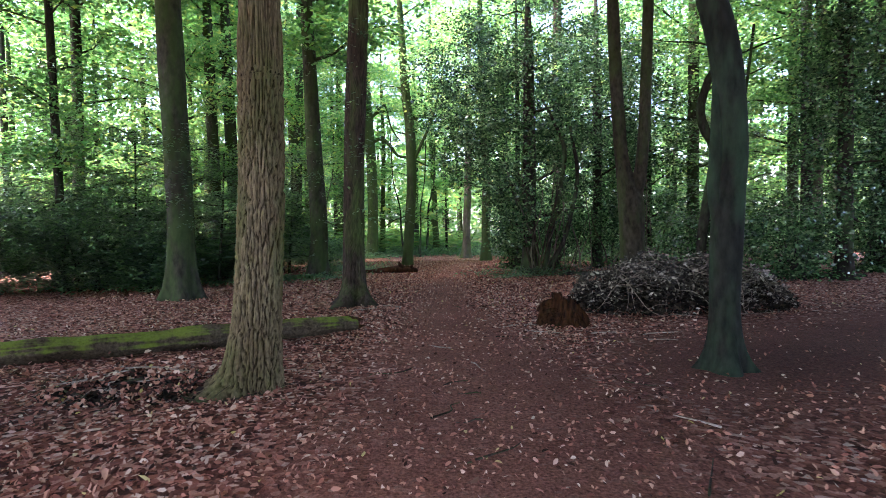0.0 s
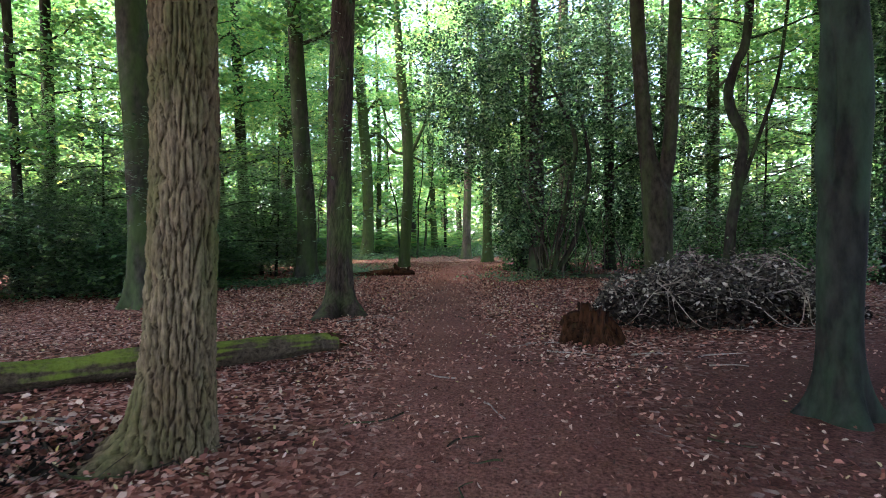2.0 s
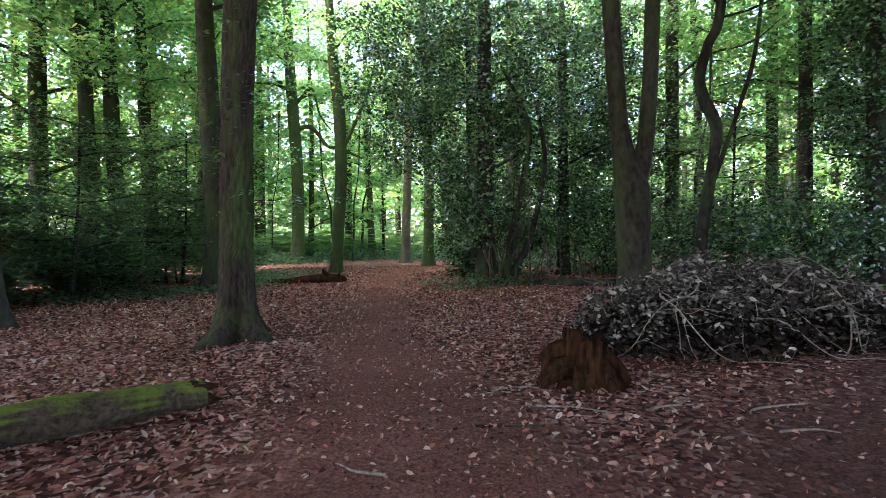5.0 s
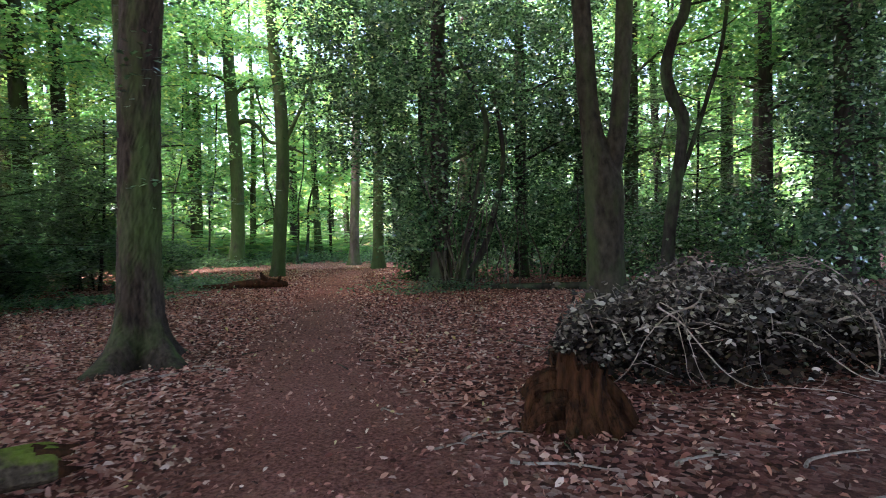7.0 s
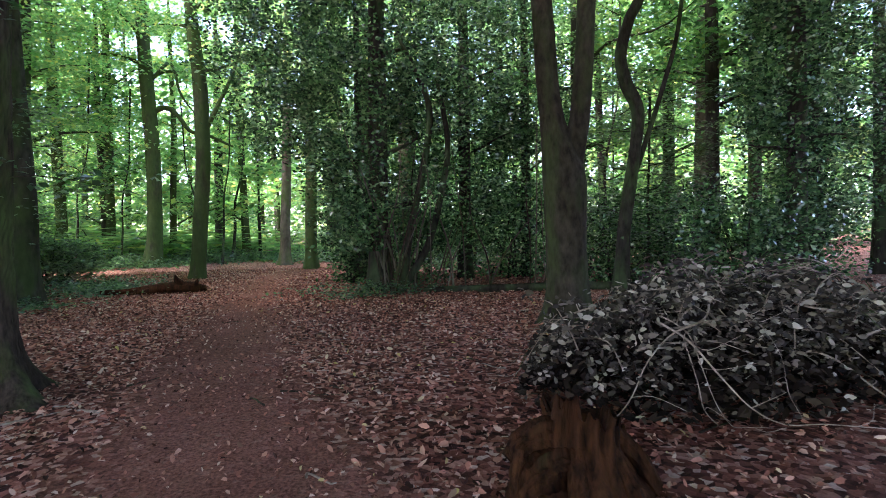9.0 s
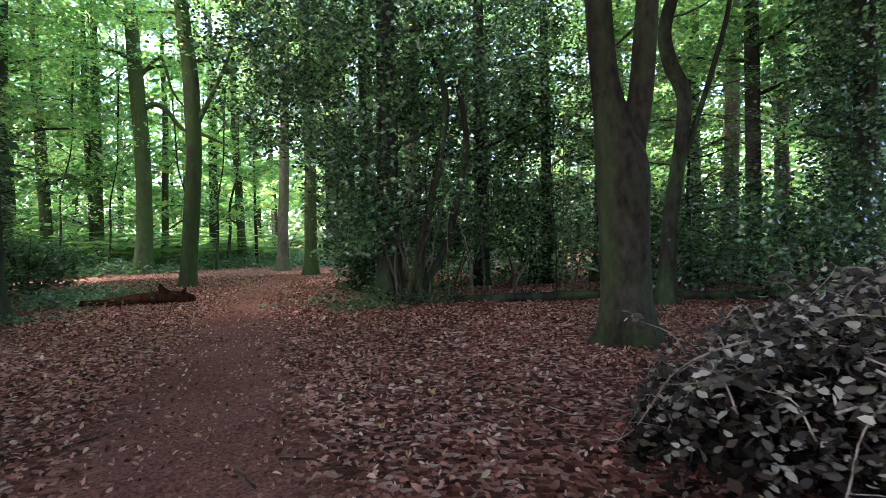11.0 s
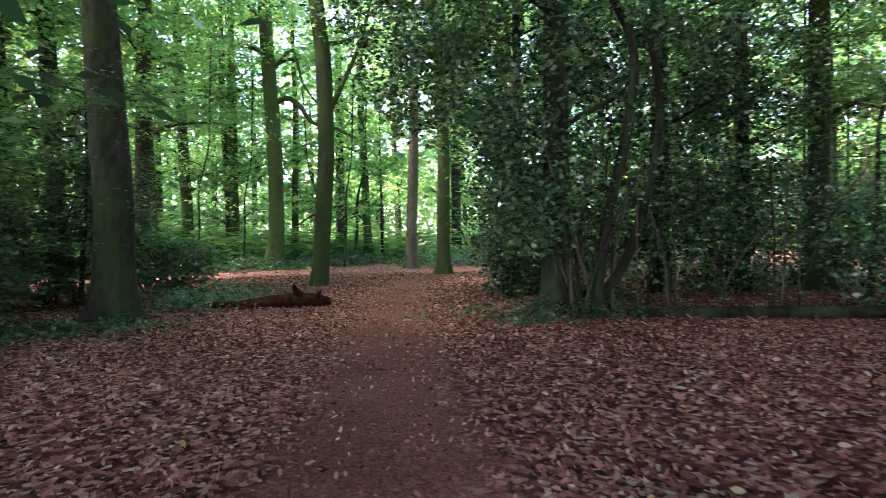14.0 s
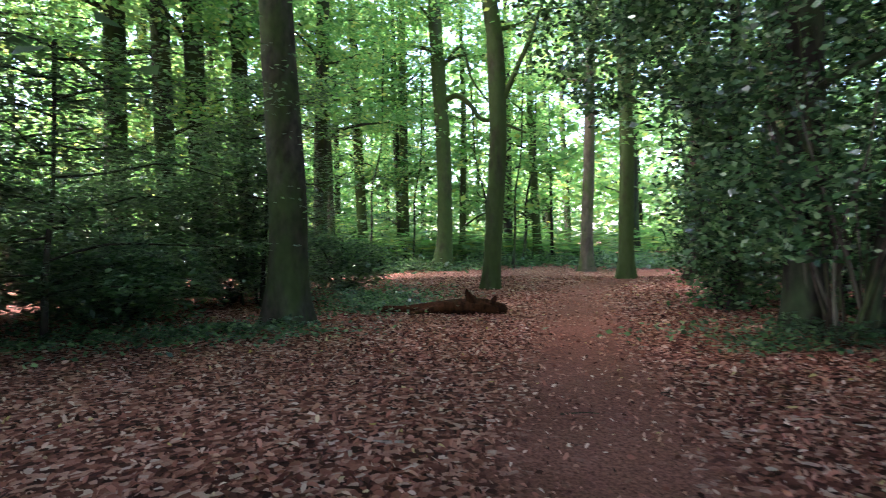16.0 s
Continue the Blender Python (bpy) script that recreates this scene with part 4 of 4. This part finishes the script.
# brush pile of cut branches
def brush_pile(name, label, cx, cy, ax, ay, top, branches, n, seed, leaf_size=0.1, leaf_mat=None):
    r = np.random.default_rng(seed)
    z0 = ground_at(cx, cy)
    e = thing(name, (cx, cy, z0), label, "brush pile")

    def dome(x, y):
        u = ((x - cx) / ax) ** 2 + ((y - cy) / ay) ** 2
        p = np.stack([np.ravel(x), np.ravel(y), 0 * np.ravel(x)], 1).astype(float)
        rough = (0.55 + 0.85 * vnoise(p * 2.1, seed)).reshape(np.shape(x))
        return top * rough * np.clip(1 - u, 0.0, 1) ** 0.36

    def crooked(x, y, d, L, rad, lift, k):
        """A crooked branch that lies over the heap and ends in a raised, bent tip."""
        pts, steps_n = [], 8
        for f in range(steps_n + 1):
            u = f / steps_n
            z = max(float(dome(x, y)) * lift, rad) + 0.10 * u * u * r.uniform(0.2, 1.6) * min(1.0, top * 1.5)
            pts.append((x, y, z0 + z, rad * (1.1 - 0.85 * u)))
            d += r.normal(0, 0.34)
            x, y = x + math.cos(d) * L / steps_n, y + math.sin(d) * L / steps_n
        zs = np.array([p[2] for p in pts])
        zs = np.convolve(np.r_[zs[0], zs, zs[-1]], [0.3, 0.4, 0.3], "valid")
        pts = [(p[0], p[1], float(z), p[3]) for p, z in zip(pts, zs)]
        ob = part("branch", mesh_of("branch", *tube(pts, 26, 6, trunk_shape(0, k, 0, 2, 0.15)), M_TWIG if k % 5 < 3 else M_BROWN, True), e)
        return pts, ob
    for k in range(branches):
        a, s = r.uniform(0, 6.28), math.sqrt(r.uniform(0, 0.75))
        x, y = cx + ax * s * math.cos(a), cy + ay * s * math.sin(a)
        d = r.normal(0.1, 0.7) + (math.pi if r.random() < 0.5 else 0)
        pts, ob = crooked(x, y, d, r.uniform(0.4, 1.7), r.uniform(0.004, 0.012), r.uniform(0.75, 1.2), k)
        for g in range(2):
            p = pts[r.integers(3, 8)]
            b = d + r.choice([-1, 1]) * r.uniform(0.5, 1.1)
            l = r.uniform(0.12, 0.4)
            side = [(p[0], p[1], p[2], p[3] * 0.7), (p[0] + math.cos(b) * l * 0.5, p[1] + math.sin(b) * l * 0.5, p[2] + r.uniform(-0.03, 0.09), p[3] * 0.5), (p[0] + math.cos(b + 0.5) * l, p[1] + math.sin(b + 0.5) * l, p[2] + r.uniform(-0.08, 0.16), 0.002)]
            q = part("side_twig", mesh_of("side_twig", *tube(side, 8, 5), M_TWIG if k % 5 < 3 else M_BROWN, True), ob)
            q.matrix_parent_inverse = Matrix.Identity(4)

    # leafy sprigs that stick up out of the heap
    for k in range(int(46 * min(1, top * 1.2))):
        a, s = r.uniform(0, 6.28), math.sqrt(r.uniform(0, 0.8))
        x, y = cx + ax * s * math.cos(a), cy + ay * s * math.sin(a)
        z, d, l = z0 + float(dome(x, y)) * 0.85, r.uniform(0, 6.28), r.uniform(0.15, 0.42) * min(1, top * 1.3)
        rows = [(x, y, z, 0.007), (x + math.cos(d) * l * 0.3, y + math.sin(d) * l * 0.3, z + l * 0.6, 0.005), (x + math.cos(d) * l * 0.8, y + math.sin(d) * l * 0.8, z + l * r.uniform(0.6, 1.0), 0.002)]
        sprig = part("sprig", mesh_of("sprig", *tube(rows, 9, 5), M_TWIG, True), e)
        tip = np.array(rows)[r.integers(1, 3, 14), :3] + r.normal(0, 0.055, (14, 3))
        q = part("sprig_leaves", mesh_of("sprig_leaves", *blades(tip, leaf_size * 1.15, up=0.05, fold=0.9, narrow=0.5, curl=0.6), leaf_mat or M_WITHER), sprig)
        q.matrix_parent_inverse = Matrix.Identity(4)

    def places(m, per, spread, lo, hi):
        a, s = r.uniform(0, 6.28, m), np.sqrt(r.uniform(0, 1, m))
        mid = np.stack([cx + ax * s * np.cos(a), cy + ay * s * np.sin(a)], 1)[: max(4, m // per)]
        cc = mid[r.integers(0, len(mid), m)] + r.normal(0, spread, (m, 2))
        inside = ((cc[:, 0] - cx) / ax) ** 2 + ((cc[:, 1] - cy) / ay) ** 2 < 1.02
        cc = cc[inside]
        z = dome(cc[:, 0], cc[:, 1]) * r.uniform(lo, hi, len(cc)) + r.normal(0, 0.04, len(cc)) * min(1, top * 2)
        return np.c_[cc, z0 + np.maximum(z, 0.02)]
    part("dead_leaves", mesh_of("dead_leaves", *blades(places(n, 16, 0.085, 0.66, 1.1), leaf_size, up=0.1, fold=0.9, narrow=0.5, curl=0.5), leaf_mat or M_WITHER), e)
    # dark leaves fill the inside of the heap in place of its shade
    part("rotted_leaves", mesh_of("rotted_leaves", *leaves(places(int(n * 0.9), 9, 0.12, 0.05, 0.8), leaf_size * 1.6, up=0.2), M_HEAP_SHADE), e, "near-black leaves standing in for the shade inside the heap")
    return e


brush_pile("brush_pile", "heap of cut branches with withered grey leaves", 4.75, 11.55, 2.25, 1.2, 0.84, 120, 7500, 21, 0.072)
brush_pile("twig_heap", "small heap of bleached twigs and dead leaves", -3.3, 6.1, 1.0, 0.6, 0.2, 26, 900, 22, 0.065, M_LITTER)

# low ivy by the large beech
def ground_plants(x, y, ax, ay, top, n, seed, size=0.085, mat=None):
    r = np.random.default_rng(seed)
    c = np.stack([x + r.normal(0, ax, n), y + r.normal(0, ay, n), np.zeros(n)], 1)
    c[:, 2] = height(c[:, 0], c[:, 1]) + 0.03 + top * r.uniform(0, 1, n) * vnoise(c * 2.0, 6)
    e = thing("ground_ivy", (x, y, ground_at(x, y)), "patch of low green ivy and bramble", "ivy", "ground ivy", "stuff")
    part("leaves", mesh_of("leaves", *leaves(c, size, up=0.7, narrow=0.8), mat or M_LEAF_LOW), e)


for k, (x, y, ax, ay, top, n) in enumerate([(-3.9, 24.9, 0.7, 0.5, 0.5, 1800), (-5.6, 21.6, 1.1, 0.5, 0.25, 1600), (-4.6, 26.8, 1.0, 0.6, 0.5, 1500), (3.0, 21.2, 0.9, 0.4, 0.35, 1200), (-7.6, 20.6, 1.2, 0.6, 0.35, 1500)]):
    ground_plants(x, y, ax, ay, top, n, 600 + k)

for k, (x, y, ax, ay) in enumerate([(-3.5, 43, 2.0, 1.2), (1.0, 44, 2.2, 1.2), (5.0, 40, 1.8, 1.0), (-9, 38, 2.0, 1.4), (8.5, 34, 1.6, 1.2), (-12, 46, 2.5, 1.5)]):
    ground_plants(x, y, ax, ay, 1.0, 1300, 620 + k, 0.16, M_LEAF_LOW)
for k in range(16):
    ground_plants(-15 + 1.9 * k, 39 + 5.5 * ((k * 0.618) % 1.0) + (4 if -4 < -15 + 1.9 * k < 4 else 0), 1.5, 0.9, 0.8, 900, 640 + k, 0.15, M_LEAF_LOW)
for k, (x, y, r, lean) in enumerate([(0.3, 46.4, 0.11, 0.0), (-1.3, 44.0, 0.1, 0.5), (-1.7, 41.0, 0.07, 0.35), (-2.9, 43.0, 0.08, -0.5), (-6.8, 41.5, 0.06, 0.4), (-7.6, 36.5, 0.06, 0.5), (4.0, 31.0, 0.05, -0.3), (10.2, 22.4, 0.06, 0.5)]):
    tree("sapling", "slender dark sapling with sparse leaves", [(x, y, 0, r), (x + lean * 0.4, y, 2.0, r * 0.85), (x + lean * 0.5, y, 3.6, r * 0.7), (x + lean * 1.4, y, 5.5, r * 0.5)], M_DARK, M_LEAF_SUN, 700 + k, 8.0, 2.2, 6, 1.7, 700, 0.17, flare=0.3, sides=10, rings=30, group="saplings", spread=0.4)

# ---- leaf litter ----
lr = np.random.default_rng(77)
n = 140000
lx = lr.normal(0.8, 5.2, n)
ly = 0.6 + 34 * lr.uniform(0, 1, n) ** 1.35
dens = 0.45 + 0.55 * (1 - trodden(lx, ly))
dens *= 0.35 + 0.9 * vnoise(np.stack([lx, ly, 0 * lx], 1) * 0.9, 12)
dens *= 1 - 0.9 * side_track(lx, ly)
keep = lr.uniform(0, 1, n) < dens
lx, ly = lx[keep], ly[keep]
lz = height(lx, ly) + lr.uniform(0.006, 0.04, len(lx))
lv, lq = blades(np.stack([lx, ly, lz], 1), lr.uniform(0.032, 0.082, len(lx)) * (1 - 0.3 * trodden(lx, ly)), up=0.5, fold=1.1, narrow=0.46, curl=0.8)
litter = tagged(new("leaf_litter", mesh_of("leaf_litter", lv, lq, M_LITTER)), "red-brown and tan beech leaves strewn over the forest floor", "leaf litter", kind="stuff")

# fallen twigs lying on the path
for k in range(40):
    x, y = lr.normal(0.6, 2.4), lr.uniform(2.2, 19)
    a, L = lr.uniform(0, 6.28), lr.uniform(0.15, 0.6)
    pts = []
    for f in (-0.5, -0.15, 0.2, 0.5):
        px, py = x + math.cos(a) * L * f + lr.normal(0, 0.03), y + math.sin(a) * L * f + lr.normal(0, 0.03)
        pts.append((px, py, ground_at(px, py) + 0.01, 0.0065 * (1.1 - f)))
    tagged(new("fallen_twig", mesh_of("fallen_twig", *tube(pts, 10, 6), M_TWIG if k % 3 == 0 else M_BROWN, True)), "dry broken twig lying on the ground", "twig", "fallen twigs")

for x, y, a, L in [(-1.55, 12.7, 0.5, 0.7), (-1.2, 12.9, 2.4, 0.5), (-1.9, 12.6, 1.2, 0.45), (1.35, 9.9, 0.2, 0.6), (1.6, 9.3, -0.3, 0.7), (2.6, 9.2, 0.1, 0.6), (3.4, 9.0, 0.15, 0.7), (3.2, 8.4, -0.2, 0.5)]:
    pts = [(x + math.cos(a) * L * f + 0.05 * math.sin(9 * f), y + math.sin(a) * L * f + 0.04 * math.cos(7 * f), ground_at(x + math.cos(a) * L * f, y + math.sin(a) * L * f) + 0.018, 0.0085 * (1.1 - f)) for f in (-0.5, -0.2, 0.1, 0.5)]
    tagged(new("fallen_twig", mesh_of("fallen_twig", *tube(pts, 12, 6), M_TWIG, True)), "bleached crooked stick lying on the leaves", "twig", "fallen twigs")

# single leaves on the stretch walked first
kinds = []
for k in range(6):
    v, q = blades(np.zeros((1, 3)), 0.1, up=0.8, fold=0.8, narrow=0.48, curl=0.6)
    kinds.append(mesh_of("leaf", v, q, M_PIECE))
for k in range(300):
    y = 1.4 + 15 * lr.random() ** 1.3
    x = lr.normal(0.4, 2.6)
    ob = part("leaf", kinds[k % 6], ground)
    ob.matrix_basis = Matrix.Translation((x, y, ground_at(x, y) + 0.022)) @ Matrix.Rotation(lr.uniform(0, 6.28), 4, "Z") @ Matrix.Scale(lr.uniform(0.4, 0.75), 4)
